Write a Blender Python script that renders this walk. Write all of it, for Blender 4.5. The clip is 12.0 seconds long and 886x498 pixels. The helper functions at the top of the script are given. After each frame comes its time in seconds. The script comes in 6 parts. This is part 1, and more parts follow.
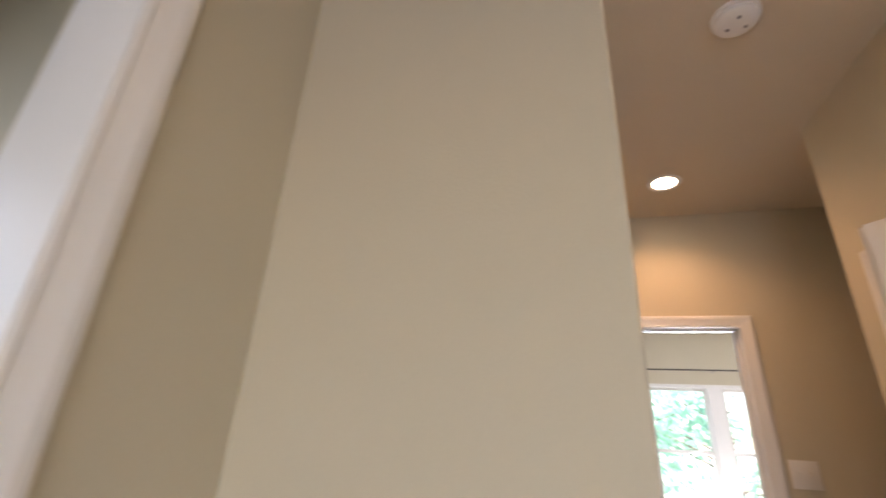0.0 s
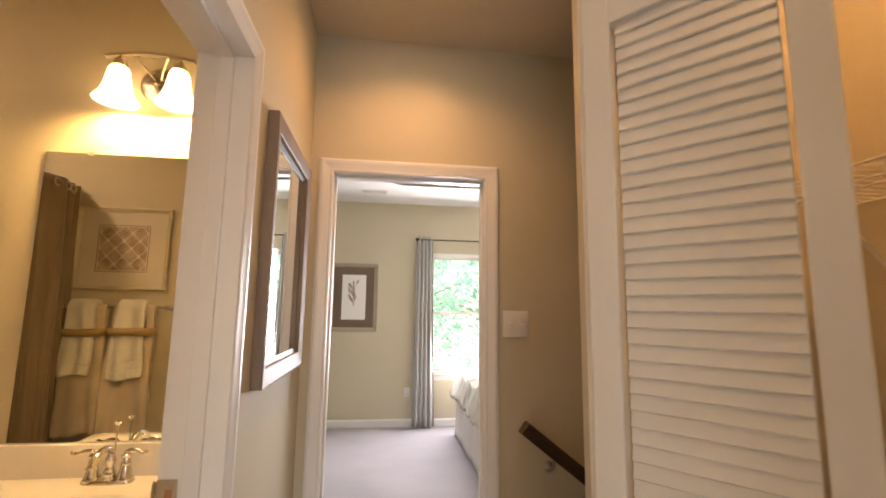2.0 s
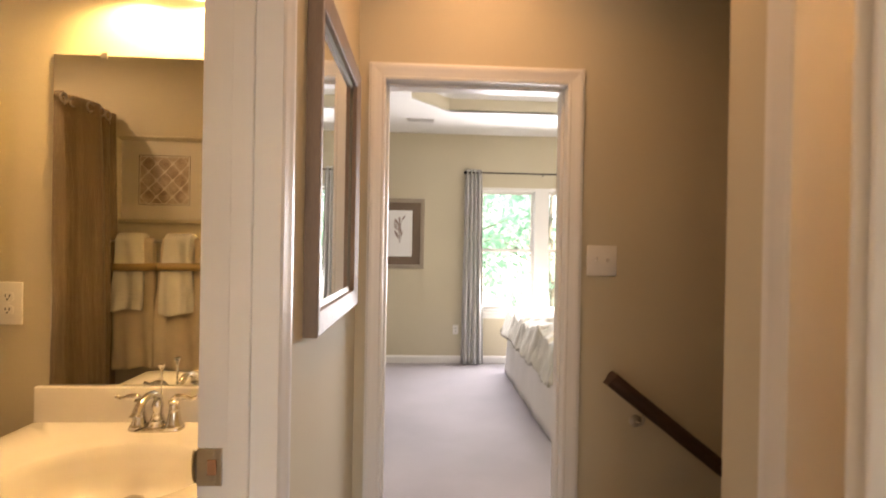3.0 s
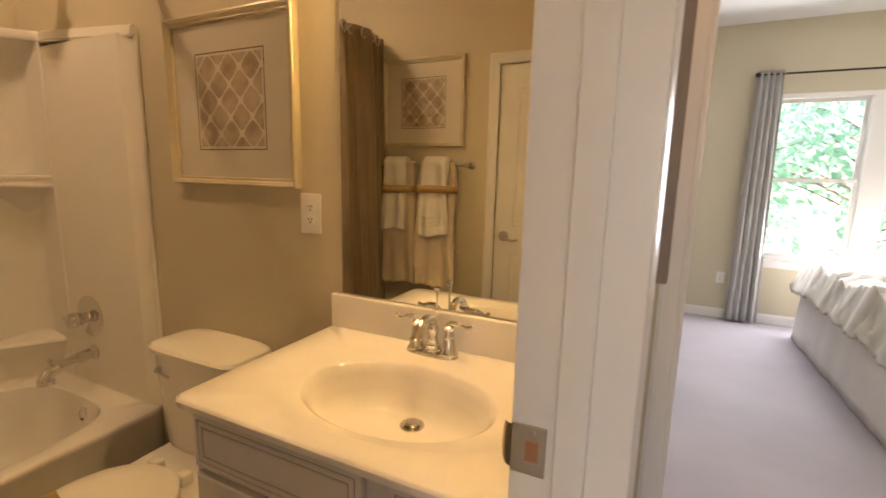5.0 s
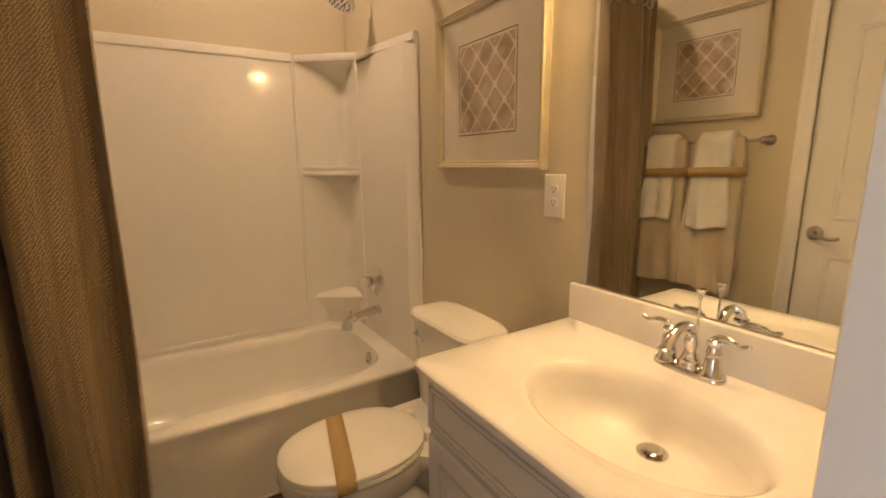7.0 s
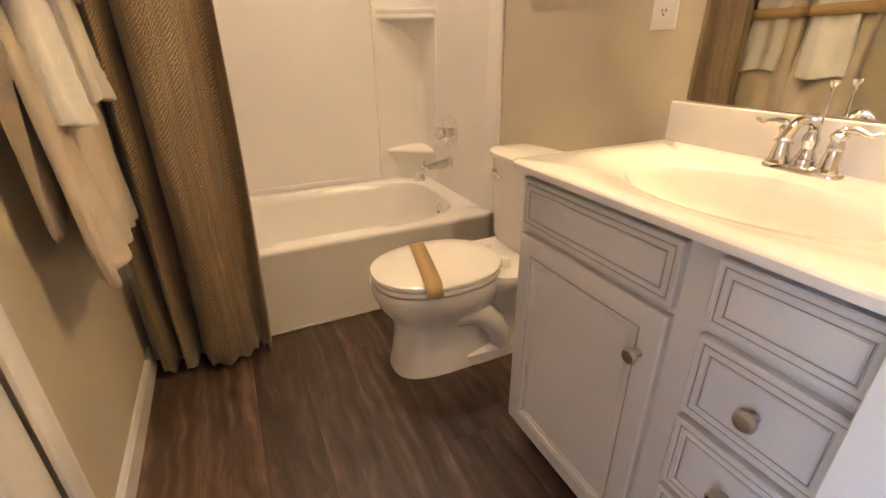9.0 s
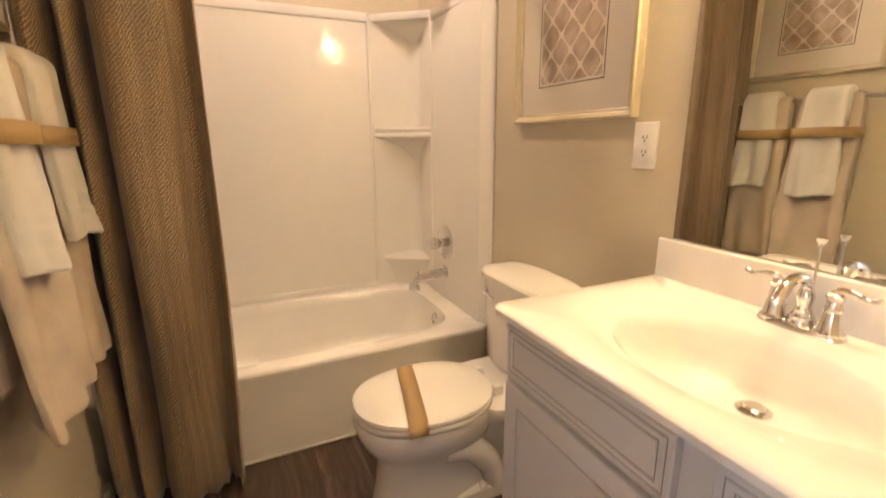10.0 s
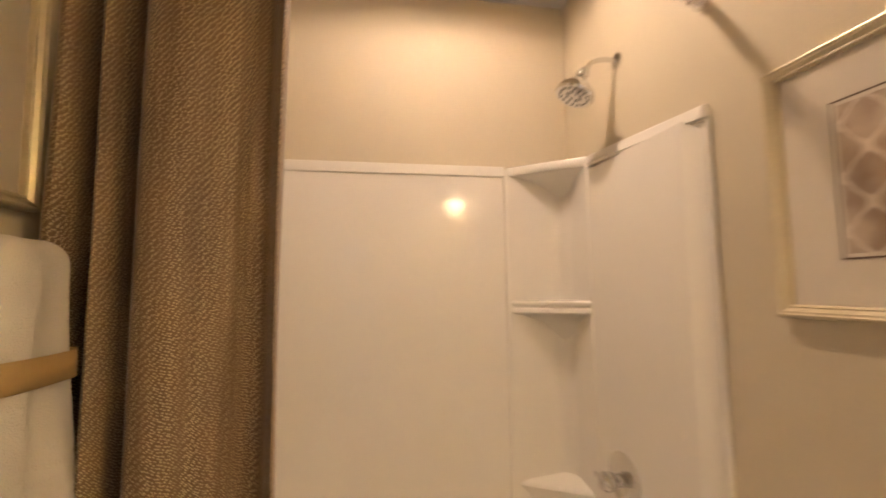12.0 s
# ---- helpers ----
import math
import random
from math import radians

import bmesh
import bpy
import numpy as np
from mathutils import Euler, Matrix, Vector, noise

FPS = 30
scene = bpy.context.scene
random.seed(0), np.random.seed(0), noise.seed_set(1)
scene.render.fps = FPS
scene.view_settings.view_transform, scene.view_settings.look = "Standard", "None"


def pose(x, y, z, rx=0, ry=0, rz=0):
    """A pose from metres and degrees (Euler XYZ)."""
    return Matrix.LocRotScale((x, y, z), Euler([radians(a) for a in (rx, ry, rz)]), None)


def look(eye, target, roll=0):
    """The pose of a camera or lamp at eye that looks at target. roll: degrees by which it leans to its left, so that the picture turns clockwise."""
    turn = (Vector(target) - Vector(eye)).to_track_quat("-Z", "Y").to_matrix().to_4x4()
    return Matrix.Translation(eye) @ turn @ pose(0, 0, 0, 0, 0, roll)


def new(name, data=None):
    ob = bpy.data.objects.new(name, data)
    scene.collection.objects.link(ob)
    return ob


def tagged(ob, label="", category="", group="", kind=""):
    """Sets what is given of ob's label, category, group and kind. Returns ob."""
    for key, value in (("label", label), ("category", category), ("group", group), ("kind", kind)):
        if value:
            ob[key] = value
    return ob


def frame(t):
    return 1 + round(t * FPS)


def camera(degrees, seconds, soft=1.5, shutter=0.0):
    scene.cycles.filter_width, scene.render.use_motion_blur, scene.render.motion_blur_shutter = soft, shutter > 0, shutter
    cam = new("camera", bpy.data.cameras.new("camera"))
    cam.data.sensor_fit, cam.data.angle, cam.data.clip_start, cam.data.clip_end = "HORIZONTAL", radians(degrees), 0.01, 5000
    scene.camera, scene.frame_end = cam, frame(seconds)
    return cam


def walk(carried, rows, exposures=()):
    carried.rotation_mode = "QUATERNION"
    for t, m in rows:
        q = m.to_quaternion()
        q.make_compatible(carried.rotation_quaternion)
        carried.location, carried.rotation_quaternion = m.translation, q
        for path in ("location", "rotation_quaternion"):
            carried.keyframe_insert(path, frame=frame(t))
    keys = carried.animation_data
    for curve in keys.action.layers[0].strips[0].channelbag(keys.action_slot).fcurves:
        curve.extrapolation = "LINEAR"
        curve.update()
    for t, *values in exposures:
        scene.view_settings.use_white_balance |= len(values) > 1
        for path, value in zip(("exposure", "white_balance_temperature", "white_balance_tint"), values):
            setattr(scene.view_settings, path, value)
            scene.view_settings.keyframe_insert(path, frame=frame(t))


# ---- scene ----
cam = camera(89.8, 12.0, soft=1.6, shutter=0.35)
PATH = [
    (0, (-0.098, 0.217, 1.501), (-0.589, 2.002, 2.258), 3.1),
    (0.2, (-0.063, 0.266, 1.527), (-0.357, 2.105, 2.257), 1.7),
    (0.5, (0.05, 0.346, 1.504), (-0.014, 2.218, 2.204), 1.1),
    (1, (0.201, 0.462, 1.492), (0.383, 2.351, 2.123), 1.3),
    (1.5, (0.275, 0.634, 1.471), (0.535, 2.557, 1.954), 1.3),
    (2, (0.342, 0.795, 1.459), (0.6, 2.76, 1.73), 0.8),
    (2.5, (0.323, 0.954, 1.455), (0.527, 2.936, 1.63), 0.9),
    (3, (0.253, 1.1, 1.44), (0.342, 3.098, 1.433), 1.0),
    (3.2, (0.236, 1.157, 1.429), (0.253, 3.154, 1.32), 0.9),
    (4.8, (0.031, 1.378, 1.399), (-0.745, 3.195, 1.07), 1.5),
    (5, (0.008, 1.384, 1.383), (-0.837, 3.17, 1.054), 1.4),
    (5.5, (-0.019, 1.404, 1.364), (-1.033, 3.095, 1.012), 1.2),
    (6, (-0.030, 1.446, 1.372), (-1.267, 2.978, 1.01), 0.6),
    (6.5, (-0.022, 1.468, 1.383), (-1.515, 2.748, 1.019), 0.1),
    (7, (-0.024, 1.484, 1.353), (-1.687, 2.528, 0.972), -0.6),
    (7.5, (-0.037, 1.434, 1.28), (-1.748, 2.344, 0.784), -0.6),
    (7.7, (-0.03, 1.394, 1.255), (-1.733, 2.267, 0.674), -0.8),
    (9.3, (0.009, 1.332, 1.148), (-1.635, 2.109, 0.314), -0.4),
    (9.5, (-0.011, 1.354, 1.186), (-1.696, 2.138, 0.449), -0.8),
    (10, (-0.051, 1.432, 1.272), (-1.818, 2.238, 0.795), -0.4),
    (10.5, (-0.084, 1.496, 1.329), (-1.904, 2.295, 1.108), -0.6),
    (11, (-0.231, 1.535, 1.372), (-2.079, 2.298, 1.414), -0.2),
    (11.5, (-0.465, 1.57, 1.408), (-2.331, 2.273, 1.562), -0.0),
    (11.8, (-0.615, 1.538, 1.412), (-2.527, 2.104, 1.567), -0.7),
    (12, (-0.738, 1.53, 1.407), (-2.698, 1.887, 1.577), -0.8),
]
walk(cam, [(t, look(eye, target, roll)) for t, eye, target, roll in PATH],
     exposures=[(0.0, 2.18, 6800, 18), (0.5, 2.27, 6050, 17), (0.9, 2.2, 6600, 17), (1.5, 2.18, 7600, 17), (2.5, 2.2, 8100, 17), (3.2, 2.18, 8200, 17), (5.0, 2.02, 7700, 16), (6.0, 2.14, 7100, 15), (7.0, 2.31, 6700, 15), (7.7, 2.5, 6250, 16), (9.5, 3.05, 5700, 16), (10.5, 2.82, 5900, 18), (12.0, 2.62, 5950, 18)])

# ---- light ----
world = bpy.data.worlds.new("sky")
scene.world = world
world.use_nodes = True
wn = world.node_tree
sky = wn.nodes.new("ShaderNodeTexSky")
sky.sky_type, sky.sun_disc = "NISHITA", False
sky.sun_elevation, sky.sun_rotation = radians(50), radians(150)
wn.nodes["Background"].inputs["Strength"].default_value = 0.15
wn.links.new(sky.outputs["Color"], wn.nodes["Background"].inputs["Color"])
sun = new("sun", bpy.data.lights.new("sun", "SUN"))
sun.data.energy, sun.data.angle, sun.data.color = 5.0, radians(0.5), (1.0, 0.95, 0.88)
sun.matrix_world = look((5, -8, 12), (0, 0, 0))


def area(name, eye, target, w, h, watts, colour):
    ob = new(name, bpy.data.lights.new(name, "AREA"))
    ob.data.shape, ob.data.size, ob.data.size_y = "RECTANGLE", w, h
    ob.data.energy, ob.data.color = watts, colour
    ob.matrix_world = look(eye, target)
    return ob


def bulb(name, at, watts, colour, radius=0.03):
    ob = new(name, bpy.data.lights.new(name, "POINT"))
    ob.data.energy, ob.data.color, ob.data.shadow_soft_size = watts, colour, radius
    ob.location = at
    return ob


# sky light that comes in by the windows
area("bedroom_daylight", (1.73, 6.47, 1.42), (1.73, 3.0, 1.0), 1.5, 1.5, 40, (0.74, 0.82, 1.0))
area("landing_daylight", (0.8, -2.4, 1.5), (0.8, 2.0, 1.3), 2.4, 1.35, 5.5, (0.54, 0.70, 1.0))
area("side_room_daylight", (-1.9, 0.15, 1.5), (0.0, 0.3, 1.2), 0.9, 1.3, 2.6, (0.68, 0.82, 1.0))
WARM = (1.0, 0.685, 0.305)


def downlight(name, x, y, z, watts, colour, cone=148, blend=0.8):
    ob = new(name, bpy.data.lights.new(name, "SPOT"))
    ob.data.energy, ob.data.color, ob.data.spot_size, ob.data.spot_blend, ob.data.shadow_soft_size = watts, colour, radians(cone), blend, 0.05
    ob.matrix_world = look((x, y, z), (x, y, 0.0))


downlight("hall_downlight_glow", 0.455, 2.395, 2.715, 6.0, (1.0, 0.57, 0.29))
# added fill: an unseen second downlight that brightens the closet and hall
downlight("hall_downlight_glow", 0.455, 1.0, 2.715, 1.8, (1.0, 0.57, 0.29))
downlight("shower_downlight_glow", -1.99, 1.84, 2.735, 7.8, (1.0, 0.71, 0.46), 176, 0.35)
bulb("closet_bulb", (1.33, 1.15, 2.60), 3.0, (1.0, 0.60, 0.30), 0.03)
for bx in (-0.592, -0.396):
    bulb("vanity_bulb", (bx, 2.378, 2.18), 2.9, WARM, 0.03)


# ---- materials ----
def material(name, colour, rough=0.5, metal=0.0, vary=0.06, scale=3.0, grain=60.0, bump=0.05, coat=0.0, spec=0.5, stretch=(1, 1, 1), per_piece=0.0):
    m = bpy.data.materials.new(name)
    m.use_nodes = True
    t = m.node_tree
    b = t.nodes["Principled BSDF"]
    n = t.nodes.new
    co = n("ShaderNodeTexCoord")
    mp = n("ShaderNodeMapping")
    mp.inputs["Scale"].default_value = stretch
    t.links.new(co.outputs["Object"], mp.inputs["Vector"])
    big = n("ShaderNodeTexNoise")
    big.inputs["Scale"].default_value, big.inputs["Detail"].default_value = scale, 4
    fine = n("ShaderNodeTexNoise")
    fine.inputs["Scale"].default_value, fine.inputs["Detail"].default_value = grain, 5
    for x in (big, fine):
        t.links.new(mp.outputs["Vector"], x.inputs["Vector"])
    add = n("ShaderNodeMath")
    add.operation = "MULTIPLY_ADD"
    add.inputs[1].default_value = 0.5
    t.links.new(fine.outputs["Fac"], add.inputs[0])
    t.links.new(big.outputs["Fac"], add.inputs[2])
    rng = n("ShaderNodeMapRange")
    rng.inputs["From Min"].default_value, rng.inputs["From Max"].default_value = 0.45, 1.05
    rng.inputs["To Min"].default_value, rng.inputs["To Max"].default_value = 1 - vary, 1 + vary
    t.links.new(add.outputs[0], rng.inputs["Value"])
    mul = n("ShaderNodeVectorMath")
    mul.operation = "SCALE"
    mul.inputs[0].default_value = colour[:3]
    fac = rng.outputs["Result"]
    if per_piece:
        oi = n("ShaderNodeObjectInfo")
        r2 = n("ShaderNodeMapRange")
        r2.inputs["To Min"].default_value, r2.inputs["To Max"].default_value = 1 - per_piece, 1 + per_piece
        t.links.new(oi.outputs["Random"], r2.inputs["Value"])
        m2 = n("ShaderNodeMath")
        m2.operation = "MULTIPLY"
        t.links.new(fac, m2.inputs[0])
        t.links.new(r2.outputs["Result"], m2.inputs[1])
        fac = m2.outputs[0]
    t.links.new(fac, mul.inputs["Scale"])
    t.links.new(mul.outputs[0], b.inputs["Base Color"])
    rr = n("ShaderNodeMapRange")
    rr.inputs["To Min"].default_value, rr.inputs["To Max"].default_value = max(0.02, rough * 0.85), min(1, rough * 1.15)
    t.links.new(big.outputs["Fac"], rr.inputs["Value"])
    t.links.new(rr.outputs["Result"], b.inputs["Roughness"])
    b.inputs["Metallic"].default_value = metal
    b.inputs["Coat Weight"].default_value = coat
    b.inputs["Specular IOR Level"].default_value = spec
    if bump:
        bp = n("ShaderNodeBump")
        bp.inputs["Strength"].default_value, bp.inputs["Distance"].default_value = bump, 0.004
        t.links.new(fine.outputs["Fac"], bp.inputs["Height"])
        t.links.new(bp.outputs["Normal"], b.inputs["Normal"])
    return m


PAINT = material("greige wall paint", (0.59, 0.523, 0.386), 0.75, vary=0.03, scale=2.0, grain=180, bump=0.12)
CEIL = material("ceiling paint", (0.64, 0.545, 0.40), 0.85, vary=0.03, scale=2.0, grain=120, bump=0.15)
CEIL_WHITE = material("white ceiling paint", (0.80, 0.79, 0.77), 0.85, vary=0.03, grain=120, bump=0.15)
TRIM = material("white gloss trim paint", (0.79, 0.77, 0.74), 0.34, vary=0.008, scale=0.6, grain=90, bump=0.0)
DOORWHITE = material("white door paint", (0.80, 0.78, 0.74), 0.4, vary=0.02, grain=40, bump=0.03)
CARPET = material("grey beige carpet", (0.455, 0.425, 0.445), 0.95, vary=0.16, scale=1.2, grain=350, bump=0.9, spec=0.1)


# ---- building helpers ----
def part(name, bm, mat, parent=None, label="", smooth=False, loc=None):
    me = bpy.data.meshes.new(name)
    bmesh.ops.recalc_face_normals(bm, faces=bm.faces)
    bm.to_mesh(me)
    bm.free()
    me.materials.append(mat)
    if smooth:
        me.shade_smooth()
        me.set_sharp_from_angle(angle=radians(40))
    ob = new(name, me)
    if loc:
        ob.location = loc
    if parent:
        ob.parent = parent
    if label:
        ob["label"] = label
    return ob


def empty(name, label, category, at=(0, 0, 0), group="", rz=0.0):
    ob = new(name)
    ob.matrix_basis = pose(*at, 0, 0, rz)
    return tagged(ob, label, category, group)


def add_box(bm, lo, hi, bevel=0.0, seg=2):
    lo, hi = [min(a, b) for a, b in zip(lo, hi)], [max(a, b) for a, b in zip(lo, hi)]
    g = bmesh.ops.create_cube(bm, size=1.0)
    vs = g["verts"]
    for v in vs:
        v.co = Vector([(l + h) / 2 + c * (h - l) for l, h, c in zip(lo, hi, v.co)])
    if bevel:
        es = list({e for v in vs for e in v.link_edges})
        bmesh.ops.bevel(bm, geom=es, offset=bevel, segments=seg, affect="EDGES", profile=0.5)
    return bm


def box(lo, hi, bevel=0.0, seg=2):
    return add_box(bmesh.new(), lo, hi, bevel, seg)


def lathe(bm, profile, centre=(0, 0, 0), seg=32, sx=1.0, sy=1.0, m=None):
    """profile: (radius, z) rows from bottom to top; revolved round z."""
    rings = []
    for r, z in profile:
        if r < 1e-5:
            rings.append([bm.verts.new((centre[0], centre[1], centre[2] + z))])
        else:
            rings.append([bm.verts.new((centre[0] + sx * r * math.cos(2 * math.pi * k / seg), centre[1] + sy * r * math.sin(2 * math.pi * k / seg), centre[2] + z)) for k in range(seg)])
    made = [v for ring in rings for v in ring]
    for a, b in zip(rings, rings[1:]):
        for k in range(seg):
            q = [a[k % len(a)], a[(k + 1) % len(a)], b[(k + 1) % len(b)], b[k % len(b)]]
            q = list(dict.fromkeys(q))
            if len(q) > 2:
                bm.faces.new(q)
    for ring, rev in ((rings[0], True), (rings[-1], False)):
        if len(ring) > 2:
            bm.faces.new(ring[::-1] if rev else ring)
    if m is not None:
        for v in made:
            v.co = m @ v.co
    return bm


def loft(bm, rings, cap=True, closed=True):
    """Joins rings of points (all of one length) by quads."""
    vs = [[bm.verts.new(p) for p in ring] for ring in rings]
    n = len(vs[0])
    for a, b in zip(vs, vs[1:]):
        for k in range(n if closed else n - 1):
            bm.faces.new((a[k], a[(k + 1) % n], b[(k + 1) % n], b[k]))
    if cap and closed:
        bm.faces.new(vs[0][::-1])
        bm.faces.new(vs[-1])
    return bm


def tube(bm, pts, radii, seg=12, cap=True):
    """A round bar along pts; radii: one number or one a point."""
    pts = [Vector(p) for p in pts]
    radii = [radii] * len(pts) if isinstance(radii, (int, float)) else radii
    rings, side = [], None
    for i, p in enumerate(pts):
        d = (pts[min(i + 1, len(pts) - 1)] - pts[max(i - 1, 0)]).normalized()
        if side is None:
            side = d.orthogonal().normalized()
        side = (side - d * side.dot(d)).normalized()
        up = d.cross(side)
        rings.append([p + radii[i] * (math.cos(2 * math.pi * k / seg) * side + math.sin(2 * math.pi * k / seg) * up) for k in range(seg)])
    return loft(bm, rings, cap)


def spline(pts, n=8):
    """A smooth line through pts."""
    pts = [Vector(p) for p in pts]
    out = []
    for i in range(len(pts) - 1):
        a, b, c, d = pts[max(i - 1, 0)], pts[i], pts[i + 1], pts[min(i + 2, len(pts) - 1)]
        for k in range(n):
            t = k / n
            out.append(0.5 * (2 * b + (c - a) * t + (2 * a - 5 * b + 4 * c - d) * t * t + (3 * b - a - 3 * c + d) * t ** 3))
    return out + [pts[-1]]


def structure(name, bm, mat, label="", category=""):
    return tagged(part(name, bm, mat), label, category or name.split("_")[0], kind="structure")


def boxes(*list_of):
    bm = bmesh.new()
    for lo, hi in list_of:
        add_box(bm, lo, hi)
    return bm


CASING = [(0, 0), (0.0, 0.009), (0.008, 0.012), (0.012, 0.010), (0.030, 0.013), (0.042, 0.016), (0.053, 0.016), (0.057, 0.012), (0.062, 0.011), (0.062, 0)]


def moulding(bm, profile, path, side, out):
    """A moulding: profile (across, proud) swept along straight path points with mitred corners. side: unit vectors across at each point (scaled at corners), out: the way it stands proud."""
    rings = [[Vector(p) + Vector(s) * a + Vector(out) * h for a, h in profile] for p, s in zip(path, side)]
    return loft(bm, rings)


def door_casing(bm, axis, plane, out, lo, hi, top, bottom=0.0):
    """Casing round an opening in a wall. axis: 'x' or 'y' runs along the wall."""
    def P(u, z):
        return (u, plane, z) if axis == "x" else (plane, u, z)

    def S(u, z):
        return (u, 0, z) if axis == "x" else (0, u, z)
    o = (0, out, 0) if axis == "x" else (out, 0, 0)
    moulding(bm, CASING, [P(lo, bottom), P(lo, top), P(hi, top), P(hi, bottom)], [S(-1, 0), S(-1, 1), S(1, 1), S(1, 0)], o)
    return bm


BASEB = [(0, 0), (0, 0.014), (0.075, 0.014), (0.082, 0.010), (0.088, 0.009), (0.095, 0.004), (0.095, 0)]


def baseboard(bm, a, b, out):
    return moulding(bm, BASEB, [a, b], [(0, 0, 1), (0, 0, 1)], out)


# ---- the large structure ----
H = 2.73
YM, YT, XB = 2.47, 0.895, -2.632       # vanity wall, towel wall, wall behind the tub
DA, DB, DH = 1.19, 1.872, 2.07        # bathroom doorway
YE = 2.79                             # end wall of the hall
BA, BB, BH = 0.102, 0.798, 2.07       # bedroom doorway
XR = 0.912                            # closet wall of the hall
CA, CB, CH = 0.42, 1.86, 2.07         # closet opening
structure("floor", boxes(((-2.7, -2.6, -0.12), (0.95, YE + 0.115, -0.012)), ((0.95, -2.6, -0.12), (2.5, 0.1, -0.012)), ((0.95, 0.1, -0.12), (1.027, 2.04, -0.012)), ((1.027, 0.1, -0.12), (1.75, 2.04, -0.012))), CARPET, "plain subfloor under the upper storey", "floor")
structure("floor_hall", boxes(((1.02, -2.5, -0.012), (2.4, 0.15, 0.0)), ((-0.06, -2.5, -0.012), (1.02, 2.04, 0.0)), ((1.02, 0.15, -0.012), (1.7, 1.96, 0.0)), ((-0.06, 2.04, -0.012), (0.95, YE + 0.06, 0.0)), ((-2.6, -2.5, -0.012), (-0.06, 0.795, 0.0))), CARPET, "grey beige carpet of the hall", "floor")
bm = boxes(((-0.115, 0.795, 0), (0, DA - 0.018, H)), ((-0.115, DB + 0.018, 0), (0, YE, H)), ((-0.115, DA - 0.018, DH + 0.018), (0, DB + 0.018, H)))
bmesh.ops.bevel(bm, geom=[e for e in bm.edges if all(abs(v.co.x) < 1e-5 and abs(v.co.y - 0.795) < 1e-5 for v in e.verts)], offset=0.006, segments=4, profile=0.5, affect="EDGES")
structure("wall_hall_west", bm, PAINT, "greige painted hall wall with the bathroom doorway")
structure("wall_hall_end", boxes(((-0.115, YE, 0), (BA - 0.018, YE + 0.115, 2.9)), ((BB + 0.018, YE, -1.6), (2.9, YE + 0.115, 2.9)), ((BA - 0.018, YE, BH + 0.018), (BB + 0.018, YE + 0.115, 2.9))), PAINT, "greige painted end wall with the bedroom doorway")
structure("wall_closet_front", boxes(((XR, CB + 0.018, 0), (XR + 0.115, 2.04, H)), ((XR, CA - 0.018, CH + 0.018), (XR + 0.115, CB + 0.018, H)), ((XR, 0.1, 0), (XR + 0.115, CA - 0.018, H))), PAINT, "greige painted hall wall with the closet opening")
structure("wall_closet_side", boxes(((XR + 0.115, 1.93, -1.6), (2.9, 2.04, H)), ((XR, 2.038, -1.6), (XR + 0.1, 2.04, 0))), PAINT, "painted wall between closet and stairwell")
structure("wall_closet_back", boxes(((1.65, 0.2, 0), (1.75, 1.93, H)), ((XR + 0.115, 0.1, 0), (1.75, 0.2, H))), PAINT, "painted back wall of the closet")
structure("wall_stair_end", boxes(((2.9, 1.93, -1.6), (3.0, YE + 0.115, H))), PAINT, "painted wall at the foot of the stairwell")
structure("ceiling", boxes(((-0.115, 0.795, H), (3.0, YE, H + 0.1)), ((-2.8, -2.6, H), (2.5, 0.795, H + 0.1))), CEIL, "smooth painted ceiling of the hall", "ceiling")
# landing behind the start
structure("wall_recess_back", boxes(((-2.6, 0.795, 0), (-0.115, 0.83, H))), PAINT, "greige painted wall beside the hall")
structure("wall_side_room", boxes(((-0.66, 0.50, 0), (-0.55, 0.795, H)), ((-0.66, -0.32, 2.07), (-0.55, 0.50, H)), ((-0.66, -2.5, 0), (-0.55, -0.32, H))), PAINT, "greige painted wall with an open doorway")
structure("wall_landing_back", boxes(((-2.7, -2.6, 0), (-0.45, -2.5, H)), ((2.05, -2.6, 0), (2.5, -2.5, H)), ((-0.45, -2.6, 0), (2.05, -2.5, 0.8)), ((-0.45, -2.6, 2.2), (2.05, -2.5, H)), ((2.4, -2.5, 0), (2.5, 0.2, H)), ((1.75, 0.1, 0), (2.4, 0.2, H))), PAINT, "greige painted wall with a window")
structure("wall_side_room_far", boxes(((-2.7, -2.5, 0), (-2.6, -0.35, H)), ((-2.7, 0.65, 0), (-2.6, 0.795, H)), ((-2.7, -0.35, 0), (-2.6, 0.65, 0.8)), ((-2.7, -0.35, 2.2), (-2.6, 0.65, H))), PAINT, "painted wall with a window")
# bathroom
structure("wall_bath_mirror", boxes(((XB - 0.1, YM, 0), (-0.115, YM + 0.1, H))), PAINT, "greige painted bathroom wall behind the vanity")
structure("wall_bath_tub", boxes(((XB - 0.1, YT - 0.035, 0), (XB, YM, H))), PAINT, "greige painted wall behind the bathtub")
LA, LB, LH = -0.895, -0.29, 2.04      # linen door in the towel wall
structure("wall_bath_towel", boxes(((XB, 0.831, 0), (LA - 0.018, YT, H)), ((LB + 0.018, 0.831, 0), (-0.115, YT, H)), ((LA - 0.018, 0.831, LH + 0.018), (LB + 0.018, YT, H))), PAINT, "greige painted bathroom wall with the towel bar")
structure("ceiling_bath", boxes(((XB - 0.1, 0.795, H + 0.02), (-0.115, YM + 0.1, H + 0.12))), CEIL, "smooth painted bathroom ceiling", "ceiling")
